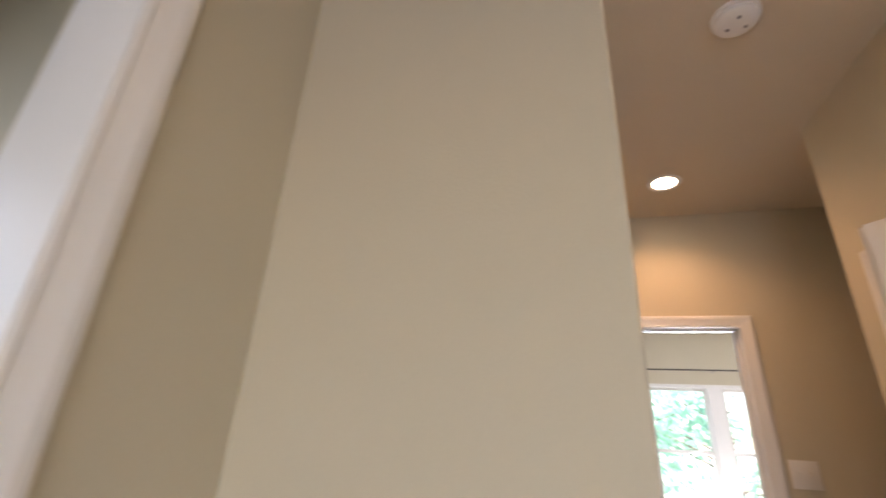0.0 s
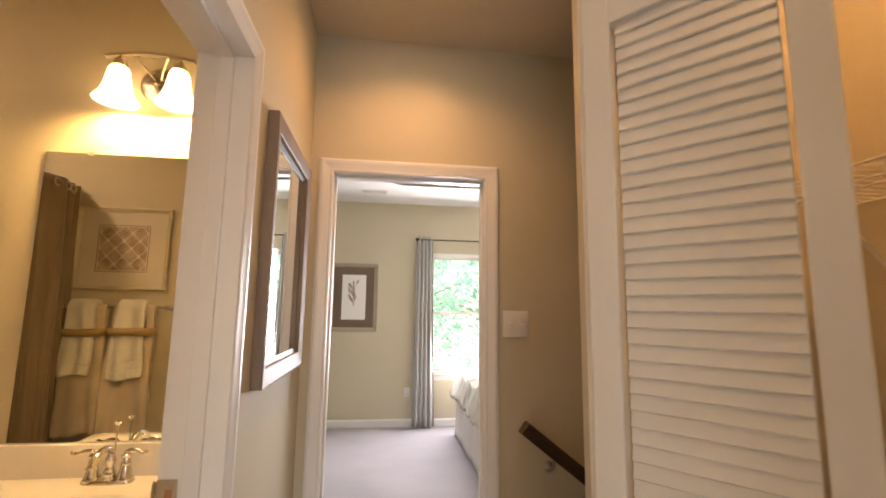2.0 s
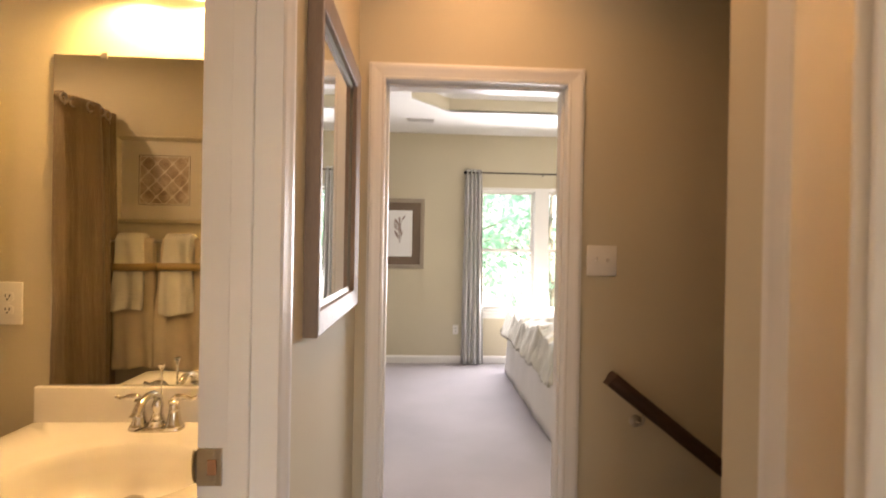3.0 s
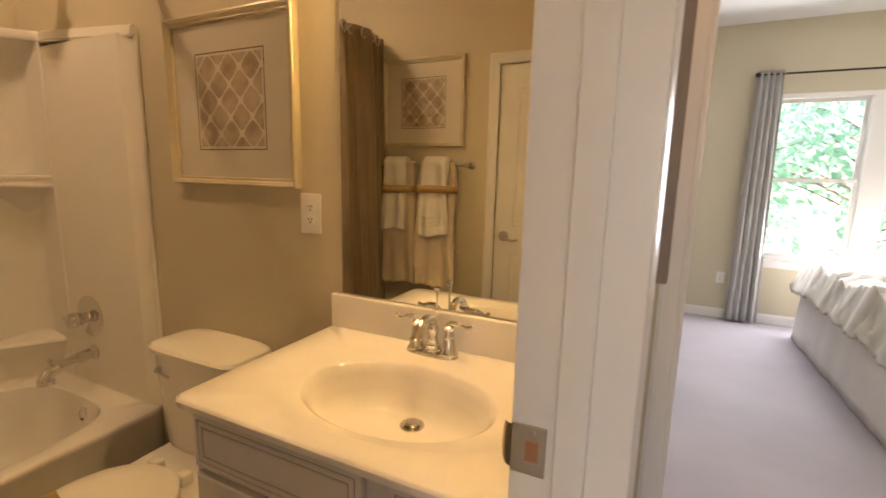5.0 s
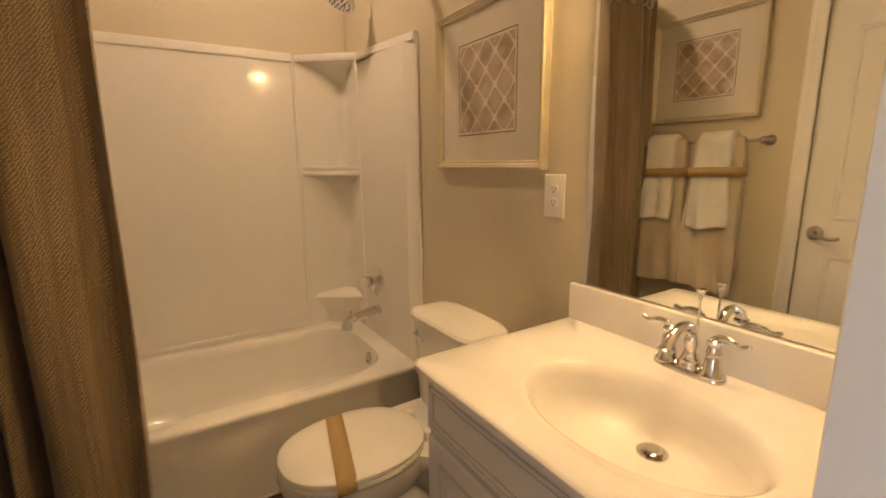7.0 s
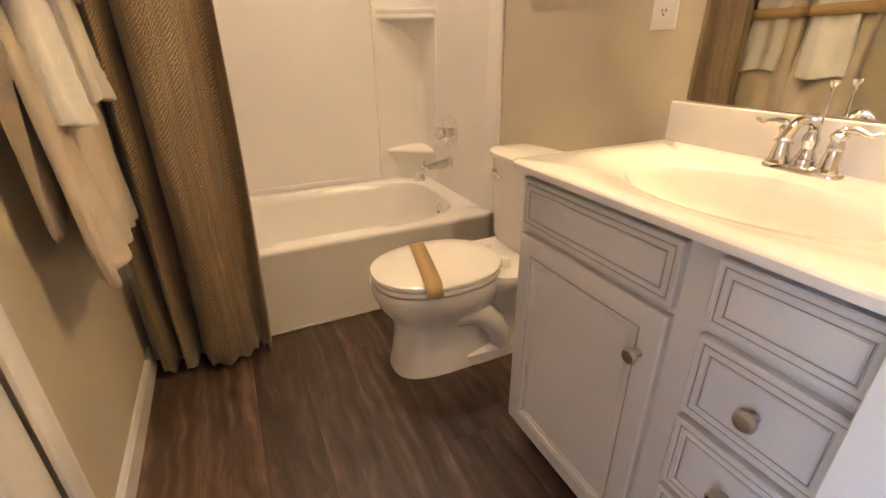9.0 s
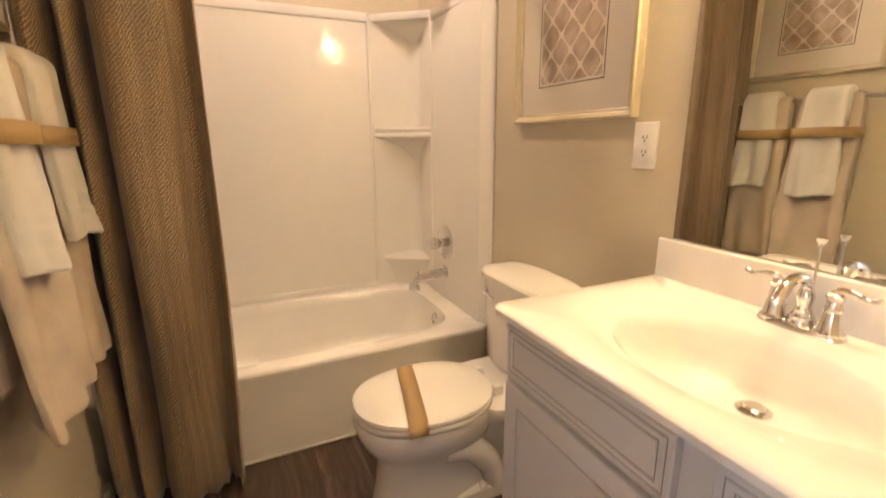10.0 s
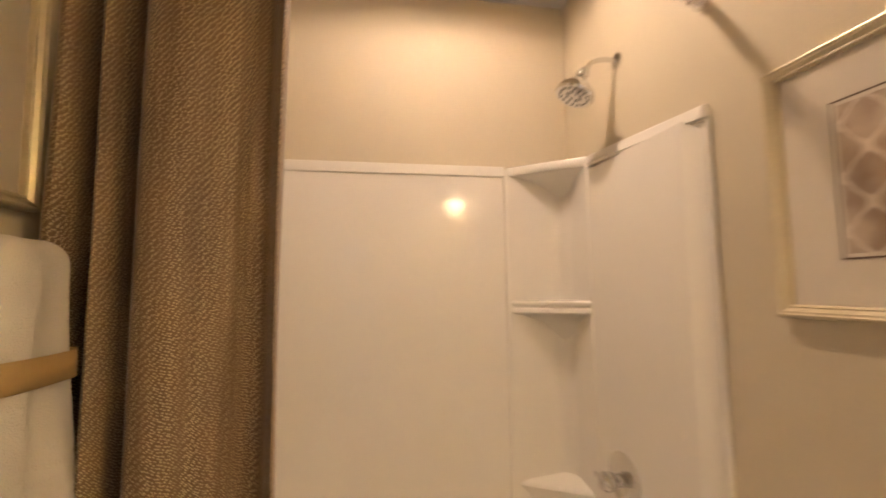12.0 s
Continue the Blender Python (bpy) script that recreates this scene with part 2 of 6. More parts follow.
# bedroom
structure("floor_bedroom", boxes(((-2.2, YE + 0.06, -0.05), (4.2, 6.7, 0.002))), CARPET, "grey beige cut pile bedroom carpet", "floor")
YW = 6.62
WX0, WX1, WX2, WX3, WZ0, WZ1 = 0.93, 1.665, 1.795, 2.53, 0.64, 2.20
structure("wall_bedroom_window", boxes(((-2.2, YW, 0), (WX0, YW + 0.14, 2.85)), ((WX3, YW, 0), (4.2, YW + 0.14, 2.85)), ((WX0, YW, 0), (WX3, YW + 0.14, WZ0)), ((WX0, YW, WZ1), (WX3, YW + 0.14, 2.85))), PAINT, "greige bedroom wall with a twin window")
structure("wall_bedroom_west", boxes(((-2.3, YE, 0), (-2.2, YW + 0.14, 3.3))), PAINT, "greige bedroom wall")
structure("wall_bedroom_east", boxes(((4.2, YE, 0), (4.3, YW + 0.14, 3.3))), PAINT, "greige bedroom wall")
structure("wall_bedroom_south", boxes(((-2.2, YE + 0.005, 0), (-0.116, YE + 0.115, 3.3)), ((2.901, YE + 0.005, 0), (4.2, YE + 0.115, 3.3)), ((-0.115, YE, 2.9), (2.9, YE + 0.115, 3.3))), PAINT, "greige bedroom wall beside the doorway")


# ---- more materials ----
ACRYLIC = material("glossy white acrylic", (0.80, 0.77, 0.71), 0.12, vary=0.012, scale=4, grain=25, bump=0.015)
CERAMIC = material("glazed white vitreous china", (0.82, 0.79, 0.73), 0.08, vary=0.01, grain=15, bump=0.0, coat=0.3)
SEAT = material("white plastic seat", (0.82, 0.79, 0.72), 0.15, vary=0.01, bump=0.0)
MARBLE = material("white cultured marble", (0.83, 0.80, 0.765), 0.14, vary=0.02, scale=6, grain=20, bump=0.0, coat=0.3)
CHROME = material("polished chrome", (0.70, 0.69, 0.68), 0.06, 1.0, vary=0.03, bump=0.0)
NICKEL = material("brushed nickel", (0.50, 0.46, 0.40), 0.28, 1.0, vary=0.08, grain=200, bump=0.05)
CABINET = material("pale grey cabinet paint", (0.63, 0.61, 0.59), 0.38, vary=0.03, scale=5, grain=70, bump=0.04)
GROOVE = material("dark grey recess colour", (0.26, 0.24, 0.23), 0.6, vary=0.1, grain=60, bump=0.03)
GOLD = material("champagne gold frame", (0.57, 0.50, 0.35), 0.38, 0.4, vary=0.10, scale=8, grain=90, bump=0.08)
MATBOARD = material("cream mat board", (0.68, 0.62, 0.52), 0.85, vary=0.03, grain=250, bump=0.1)
PRINTLINE = material("dark brown print line", (0.12, 0.08, 0.05), 0.7, vary=0.1)
TAN_TOWEL = material("tan terry cloth", (0.66, 0.56, 0.435), 0.95, vary=0.14, scale=6, grain=420, bump=1.0, spec=0.1)
WHITE_TOWEL = material("white terry cloth", (0.82, 0.79, 0.72), 0.95, vary=0.06, scale=6, grain=420, bump=1.0, spec=0.1)
RIBBON = material("tan satin ribbon", (0.43, 0.295, 0.12), 0.5, vary=0.06, grain=300, bump=0.1)
PLASTIC = material("white plastic cover plate", (0.80, 0.77, 0.72), 0.3, vary=0.01, bump=0.0)
DARK = material("dark slot", (0.03, 0.03, 0.03), 0.6, vary=0.1, bump=0.0)
CAULK = material("white caulk bead", (0.80, 0.77, 0.70), 0.45, vary=0.03, bump=0.02)


def mirror_material():
    m = bpy.data.materials.new("silvered mirror glass")
    m.use_nodes = True
    b = m.node_tree.nodes["Principled BSDF"]
    b.inputs["Base Color"].default_value = (0.86, 0.88, 0.86, 1)
    b.inputs["Metallic"].default_value, b.inputs["Roughness"].default_value = 1.0, 0.005
    return m


def glass_material(name, tint=(1, 1, 1)):
    m = bpy.data.materials.new(name)
    m.use_nodes = True
    t = m.node_tree
    t.nodes.remove(t.nodes["Principled BSDF"])
    fr, tr, gl, mix = (t.nodes.new("ShaderNode" + k) for k in ("LayerWeight", "BsdfTransparent", "BsdfGlossy", "MixShader"))
    pw, ad = t.nodes.new("ShaderNodeMath"), t.nodes.new("ShaderNodeMath")
    pw.operation, ad.operation = "POWER", "MULTIPLY_ADD"
    pw.inputs[1].default_value, ad.inputs[1].default_value, ad.inputs[2].default_value = 4.5, 0.45, 0.025
    t.links.new(fr.outputs["Facing"], pw.inputs[0])
    t.links.new(pw.outputs[0], ad.inputs[0])
    tr.inputs["Color"].default_value = (*tint, 1)
    gl.inputs["Roughness"].default_value = 0.01
    t.links.new(ad.outputs[0], mix.inputs[0])
    t.links.new(tr.outputs[0], mix.inputs[1])
    t.links.new(gl.outputs[0], mix.inputs[2])
    t.links.new(mix.outputs[0], t.nodes["Material Output"].inputs["Surface"])
    return m


def glow_material(name, colour, strength):
    m = bpy.data.materials.new(name)
    m.use_nodes = True
    b = m.node_tree.nodes["Principled BSDF"]
    b.inputs["Base Color"].default_value = (0.85, 0.8, 0.7, 1)
    b.inputs["Emission Color"].default_value = (*colour, 1)
    b.inputs["Emission Strength"].default_value = strength
    return m


def maths(t, op, a, b=None):
    n = t.nodes.new("ShaderNodeMath")
    n.operation = op
    for k, v in ((0, a), (1, b)):
        if v is None:
            continue
        if isinstance(v, (int, float)):
            n.inputs[k].default_value = v
        else:
            t.links.new(v, n.inputs[k])
    return n.outputs[0]


def ramp(t, fac, stops):
    r = t.nodes.new("ShaderNodeValToRGB")
    while len(r.color_ramp.elements) < len(stops):
        r.color_ramp.elements.new(0.5)
    for e, (p, c) in zip(r.color_ramp.elements, stops):
        e.position, e.color = p, (*c, 1)
    t.links.new(fac, r.inputs[0])
    return r.outputs[0]


def lattice_print():
    """Pale ogee trellis on a mottled taupe wash."""
    m = bpy.data.materials.new("taupe trellis print")
    m.use_nodes = True
    t = m.node_tree
    co = t.nodes.new("ShaderNodeTexCoord")
    sep = t.nodes.new("ShaderNodeSeparateXYZ")
    t.links.new(co.outputs["Object"], sep.inputs[0])
    u = maths(t, "MULTIPLY", sep.outputs[0], 2 * math.pi / 0.100)
    v = maths(t, "MULTIPLY", sep.outputs[2], 2 * math.pi / 0.106)
    f = maths(t, "ADD", maths(t, "COSINE", u), maths(t, "COSINE", v))
    g = maths(t, "MULTIPLY", maths(t, "COSINE", maths(t, "MULTIPLY", u, 2)), maths(t, "COSINE", maths(t, "MULTIPLY", v, 2)))
    f = maths(t, "ABSOLUTE", maths(t, "ADD", f, maths(t, "MULTIPLY", maths(t, "SUBTRACT", g, 0.3), 0.10)))
    line = t.nodes.new("ShaderNodeMapRange")
    line.inputs["From Min"].default_value, line.inputs["From Max"].default_value = 0.15, 0.26
    t.links.new(f, line.inputs["Value"])
    ns = t.nodes.new("ShaderNodeTexNoise")
    ns.inputs["Scale"].default_value, ns.inputs["Detail"].default_value = 14, 6
    t.links.new(co.outputs["Object"], ns.inputs["Vector"])
    wash = ramp(t, ns.outputs["Fac"], ((0.36, (0.33, 0.235, 0.165)), (0.62, (0.52, 0.42, 0.32))))
    mix = t.nodes.new("ShaderNodeMix")
    mix.data_type = "RGBA"
    mix.inputs["A"].default_value = (0.68, 0.59, 0.49, 1)
    t.links.new(line.outputs["Result"], mix.inputs["Factor"])
    t.links.new(wash, mix.inputs["B"])
    b = t.nodes["Principled BSDF"]
    b.inputs["Roughness"].default_value = 0.7
    t.links.new(mix.outputs["Result"], b.inputs["Base Color"])
    return m


def curtain_fabric():
    """Brown weave with small pale staggered dashes, laid along the cloth."""
    m = bpy.data.materials.new("brown jacquard with pale flecks")
    m.use_nodes = True
    t = m.node_tree
    co = t.nodes.new("ShaderNodeTexCoord")
    mp = t.nodes.new("ShaderNodeMapping")
    turn = t.nodes.new("ShaderNodeMapping")
    turn.inputs["Rotation"].default_value = (0, 0, 0.62)
    mp.inputs["Scale"].default_value = (125, 222, 1)
    t.links.new(co.outputs["UV"], turn.inputs["Vector"])
    t.links.new(turn.outputs[0], mp.inputs["Vector"])
    vo = t.nodes.new("ShaderNodeTexVoronoi")
    vo.voronoi_dimensions, vo.inputs["Scale"].default_value, vo.inputs["Randomness"].default_value = "2D", 1.0, 0.48
    t.links.new(mp.outputs[0], vo.inputs["Vector"])
    fleck = ramp(t, vo.outputs["Distance"], ((0.20, (1, 1, 1)), (0.33, (0, 0, 0))))
    ns = t.nodes.new("ShaderNodeTexNoise")
    ns.inputs["Scale"].default_value = 3.0
    mp2 = t.nodes.new("ShaderNodeMapping")
    mp2.inputs["Scale"].default_value = (9, 1, 1)
    t.links.new(co.outputs["UV"], mp2.inputs["Vector"])
    t.links.new(mp2.outputs[0], ns.inputs["Vector"])
    base = ramp(t, ns.outputs["Fac"], ((0.35, (0.142, 0.087, 0.044)), (0.65, (0.190, 0.121, 0.063))))
    mix = t.nodes.new("ShaderNodeMix")
    mix.data_type = "RGBA"
    strand = t.nodes.new("ShaderNodeTexNoise")
    strand.inputs["Scale"].default_value, strand.inputs["Detail"].default_value = 1.0, 3
    mp3 = t.nodes.new("ShaderNodeMapping")
    mp3.inputs["Scale"].default_value = (60, 1.2, 1)
    t.links.new(co.outputs["UV"], mp3.inputs["Vector"])
    t.links.new(mp3.outputs[0], strand.inputs["Vector"])
    bright = maths(t, "MULTIPLY", fleck, ramp(t, strand.outputs["Fac"], ((0.36, (0.35, 0.35, 0.35)), (0.62, (1, 1, 1)))))
    t.links.new(bright, mix.inputs["Factor"])
    t.links.new(base, mix.inputs["A"])
    mix.inputs["B"].default_value = (0.58, 0.48, 0.29, 1)
    b = t.nodes["Principled BSDF"]
    b.inputs["Roughness"].default_value = 0.55
    b.inputs["Sheen Weight"].default_value = 0.2
    t.links.new(mix.outputs["Result"], b.inputs["Base Color"])
    bp = t.nodes.new("ShaderNodeBump")
    bp.inputs["Strength"].default_value, bp.inputs["Distance"].default_value = 0.15, 0.0015
    t.links.new(fleck, bp.inputs["Height"])
    t.links.new(bp.outputs[0], b.inputs["Normal"])
    return m


def plank_material():
    """Dark brown boards: long grain, knots and tone that differ from board to board."""
    m = bpy.data.materials.new("dark brown wood plank")
    m.use_nodes = True
    t = m.node_tree
    n = t.nodes.new
    co, oi, mp = n("ShaderNodeTexCoord"), n("ShaderNodeObjectInfo"), n("ShaderNodeMapping")
    comb = n("ShaderNodeCombineXYZ")
    for k, f in ((0, 37.0), (1, 11.0)):
        t.links.new(maths(t, "MULTIPLY", oi.outputs["Random"], f), comb.inputs[k])
    t.links.new(co.outputs["Object"], mp.inputs["Vector"])
    t.links.new(comb.outputs[0], mp.inputs["Location"])
    warp = n("ShaderNodeTexNoise")
    warp.inputs["Scale"].default_value, warp.inputs["Detail"].default_value = 3.0, 2
    t.links.new(mp.outputs[0], warp.inputs["Vector"])
    st = n("ShaderNodeMapping")
    st.inputs["Scale"].default_value = (1.6, 26, 26)
    t.links.new(mp.outputs[0], st.inputs["Vector"])
    addv = n("ShaderNodeVectorMath")
    t.links.new(st.outputs[0], addv.inputs[0])
    sc = n("ShaderNodeVectorMath")
    sc.operation = "SCALE"
    sc.inputs["Scale"].default_value = 2.2
    t.links.new(warp.outputs["Color"], sc.inputs[0])
    t.links.new(sc.outputs[0], addv.inputs[1])
    grain = n("ShaderNodeTexNoise")
    grain.inputs["Scale"].default_value, grain.inputs["Detail"].default_value, grain.inputs["Roughness"].default_value = 1.0, 6, 0.62
    t.links.new(addv.outputs[0], grain.inputs["Vector"])
    col = ramp(t, grain.outputs["Fac"], ((0.28, (0.036, 0.021, 0.013)), (0.50, (0.088, 0.054, 0.035)), (0.64, (0.150, 0.096, 0.062)), (0.76, (0.250, 0.165, 0.110))))
    knot = n("ShaderNodeTexVoronoi")
    knot.inputs["Scale"].default_value = 1.0
    km = n("ShaderNodeMapping")
    km.inputs["Scale"].default_value = (2.6, 7.5, 1.0)
    t.links.new(mp.outputs[0], km.inputs["Vector"])
    t.links.new(km.outputs[0], knot.inputs["Vector"])
    dark = ramp(t, knot.outputs["Distance"], ((0.05, (0.30, 0.28, 0.26)), (0.20, (1, 1, 1))))
    kmul = n("ShaderNodeVectorMath")
    kmul.operation = "MULTIPLY"
    t.links.new(col, kmul.inputs[0])
    t.links.new(dark, kmul.inputs[1])
    col = kmul.outputs[0]
    r2 = n("ShaderNodeMapRange")
    r2.inputs["To Min"].default_value, r2.inputs["To Max"].default_value = 0.70, 1.25
    t.links.new(oi.outputs["Random"], r2.inputs["Value"])
    mul = n("ShaderNodeVectorMath")
    mul.operation = "SCALE"
    t.links.new(col, mul.inputs[0])
    t.links.new(r2.outputs["Result"], mul.inputs["Scale"])
    b = t.nodes["Principled BSDF"]
    t.links.new(mul.outputs[0], b.inputs["Base Color"])
    b.inputs["Roughness"].default_value = 0.42
    bp = n("ShaderNodeBump")
    bp.inputs["Strength"].default_value, bp.inputs["Distance"].default_value = 0.25, 0.002
    t.links.new(grain.outputs["Fac"], bp.inputs["Height"])
    t.links.new(bp.outputs[0], b.inputs["Normal"])
    return m


MIRROR = mirror_material()
LATTICE = lattice_print()
SHOWER_CLOTH = curtain_fabric()
PLANK = plank_material()
SHADE = glow_material("frosted lamp glass, lit", (1.0, 0.72, 0.38), 1.1)
CLEAR = glass_material("clear picture glass")


def cloth(name, plan, zs, thick, mat, parent=None, sway=None, label=""):
    """A hanging sheet: plan points (x, y) along its width, heights zs from top to bottom; sway(k, z) shifts a plan point. UVs run in metres along the cloth."""
    run = [0.0]
    for a, b in zip(plan, plan[1:]):
        run.append(run[-1] + math.dist(a, b))
    bm = bmesh.new()
    uv = bm.loops.layers.uv.new("UVMap")
    rows = []
    for z in zs:
        rows.append([])
        for k, (x, y) in enumerate(plan):
            dx, dy, dz = sway(k, z) if sway else (0, 0, 0)
            rows[-1].append((bm.verts.new((x + dx, y + dy, z + dz)), run[k], z))
    for a, b in zip(rows, rows[1:]):
        for k in range(len(plan) - 1):
            q = (a[k], a[k + 1], b[k + 1], b[k])
            f = bm.faces.new([v for v, _, _ in q])
            for lp, (_, u, z) in zip(f.loops, q):
                lp[uv].uv = (u, z)
    ob = part(name, bm, mat, parent, label, smooth=True)
    md = ob.modifiers.new("thickness", "SOLIDIFY")
    md.thickness, md.offset = thick, 0
    return ob


# ---- bathroom floor, trim and doors ----
def casing_of(name, bm, label):
    return tagged(part(name, bm, TRIM), label, "trim", kind="structure")


bm = door_casing(bmesh.new(), "y", 0.0, 1, DA, DB, DH)
casing_of("trim_bath_door_hall", bm, "glossy white moulded casing round the bathroom doorway")
casing_of("trim_bath_door_inside", door_casing(bmesh.new(), "y", -0.115, -1, DA, DB, DH), "white casing of the doorway inside the bathroom")
# jamb with its stop
jamb = boxes(((-0.115, DA - 0.018, 0), (0.0, DA, DH)), ((-0.115, DB, 0), (0.0, DB + 0.018, DH)), ((-0.115, DA - 0.018, DH), (0.0, DB + 0.018, DH + 0.018)))
for y0, y1 in ((DA, DA + 0.011), (DB - 0.011, DB)):
    add_box(jamb, (-0.072, y0, 0), (-0.036, y1, DH), 0.002)
add_box(jamb, (-0.072, DA, DH - 0.011), (-0.036, DB, DH), 0.002)
casing_of("door_1", jamb, "glossy white jamb of the open bathroom doorway")
strike = empty("strike_plate", "brushed nickel latch strike plate on a white jamb", "strike plate", (-0.098, DB - 0.0, 1.06))
sp = bmesh.new()
add_box(sp, (-0.026, -0.003, -0.032), (0.016, 0.0, 0.032), 0.001)
part("plate", sp, NICKEL, strike)
sp = bmesh.new()
tube(sp, spline([(-0.026, -0.0015, 0), (-0.032, 0.001, 0), (-0.036, 0.006, 0)], 4), 0.0035, 8)
for v in sp.verts:
    v.co.z *= 8
part("lip", sp, NICKEL, strike)
part("latch_hole", box((-0.008, -0.0042, -0.013), (0.007, -0.003, 0.013)), material("worn raw wood", (0.40, 0.20, 0.10), 0.8), strike, "raw wood showing in the latch hole")
for z in (-0.024, 0.024):
    part("screw", lathe(bmesh.new(), [(0.004, 0), (0.004, 0.0012), (0, 0.0016)], seg=12, m=pose(0, -0.003, z, 90)), NICKEL, strike)

casing_of("trim_linen_door", door_casing(bmesh.new(), "x", YT, 1, LA, LB, LH), "white casing round the linen closet door")
linen = empty("door_2", "closed white panelled linen closet door", "door", (0, 0, 0))
linen["kind"] = "structure"
bm = box((LA + 0.003, 0.877, 0.01), (LB - 0.003, 0.887, LH - 0.003), 0.002)
part("leaf", bm, DOORWHITE, linen)
for z0, z1 in ((0.22, 0.92), (1.08, 1.90)):
    bm = bmesh.new()
    xs = (LA + 0.11, LB - 0.11)
    rect = [(xs[0], z0), (xs[1], z0), (xs[1], z1), (xs[0], z1)]
    rings = []
    for off, h in ((0, 0.887), (0.004, 0.891), (0.014, 0.892), (0.022, 0.888), (0.05, 0.890)):
        rings.append([(x + off * (1 if i in (0, 3) else -1), h, z + off * (1 if i < 2 else -1)) for i, (x, z) in enumerate(rect)])
    part("panel", loft(bm, rings), DOORWHITE, linen)
lever = part("lever_handle", lathe(bmesh.new(), [(0.032, 0), (0.032, 0.006), (0.026, 0.011), (0.012, 0.014), (0.011, 0.05), (0.0, 0.052)], seg=24, m=pose(LA + 0.062, 0.887, 1.015, -90)), NICKEL, linen, "brushed nickel lever handle", smooth=True)
bm = tube(bmesh.new(), spline([(LA + 0.06, 0.930, 1.0), (LA + 0.09, 0.933, 1.003), (LA + 0.13, 0.934, 0.995), (LA + 0.165, 0.932, 1.004)], 6), [0.010] * 6 + [0.008] * 12 + [0.006], 10)
part("lever", bm, NICKEL, lever, smooth=True)
part("latch_plate", box((LA - 0.004, 0.888, 0.975), (LA + 0.004, 0.902, 1.025), 0.001), NICKEL, linen)

bm = bmesh.new()
baseboard(bm, (-1.77, YT, 0), (LA - 0.0625, YT, 0), (0, 1, 0))
baseboard(bm, (LB + 0.0625, YT, 0), (-0.115, YT, 0), (0, 1, 0))
tagged(part("baseboard_towel_wall", bm, TRIM), "white moulded baseboard under the towels", "baseboard", kind="structure")
bm = bmesh.new()
baseboard(bm, (-1.76, YM, 0), (-0.86, YM, 0), (0, -1, 0))
tagged(part("baseboard_toilet_wall", bm, TRIM), "white moulded baseboard behind the toilet", "baseboard", kind="structure")

# ---- bathtub and surround ----
AX, RIM = -1.790, 0.395
YP = 2.438       # face of the surround's end panel


def rounded_rect(x0, x1, y0, y1, p, n=64):
    """Points round a rectangle with soft corners: p large is square."""
    cx, cy, rx, ry = (x0 + x1) / 2, (y0 + y1) / 2, (x1 - x0) / 2, (y1 - y0) / 2
    out = []
    for k in range(n):
        a = 2 * math.pi * k / n + math.pi / n
        c, s = math.cos(a), math.sin(a)
        r = (abs(c) ** p + abs(s) ** p) ** (-1 / p)
        out.append((cx + rx * r * c, cy + ry * r * s))
    return out


tub = empty("bathtub", "glossy white acrylic alcove bathtub with a plain apron", "bathtub")
rings = []
for (x0, x1, y0, y1, p), z in (
        ((XB + 0.002, AX, YT + 0.002, YM - 0.002, 40), 0.002), ((XB + 0.002, AX, YT + 0.002, YM - 0.002, 40), 0.30),
        ((XB + 0.002, AX + 0.004, YT + 0.002, YM - 0.002, 40), 0.35), ((XB + 0.002, AX + 0.014, YT + 0.002, YM - 0.002, 40), 0.375),
        ((XB + 0.002, AX + 0.014, YT + 0.002, YM - 0.002, 40), RIM - 0.010), ((XB + 0.003, AX + 0.008, YT + 0.003, YM - 0.003, 40), RIM - 0.002), ((XB + 0.004, AX, YT + 0.004, YM - 0.004, 30), RIM),
        ((XB + 0.07, AX - 0.065, YT + 0.09, YM - 0.115, 5.0), RIM + 0.001), ((XB + 0.078, AX - 0.073, YT + 0.10, YM - 0.125, 4.5), RIM - 0.006),
        ((XB + 0.09, AX - 0.085, YT + 0.13, YM - 0.135, 4.2), RIM - 0.05), ((XB + 0.12, AX - 0.12, YT + 0.24, YM - 0.165, 4.0), 0.14), ((XB + 0.16, AX - 0.16, YT + 0.31, YM - 0.21, 3.6), 0.09), ((XB + 0.25, AX - 0.25, YT + 0.45, YM - 0.32, 3.0), 0.08)):
    rings.append([(x, y, z) for x, y in rounded_rect(x0, x1, y0, y1, p, 96)])
part("basin", loft(bmesh.new(), rings), ACRYLIC, tub, smooth=True)
ov = part("overflow_plate", lathe(bmesh.new(), [(0.036, 0), (0.036, 0.006), (0.030, 0.011), (0.012, 0.013), (0, 0.013)], seg=28, m=pose(-2.14, YM - 0.132, 0.320, 82)), CHROME, tub, "round chrome overflow plate", smooth=True)
part("slot", box((-2.145, YM - 0.150, 0.301), (-2.135, YM - 0.144, 0.309)), DARK, ov)
bead = tube(bmesh.new(), [(AX + 0.004, YT + 0.03, 0.003), (AX + 0.004, YM - 0.01, 0.003)], 0.006, 8)
part("caulk_bead", bead, CAULK, tub)

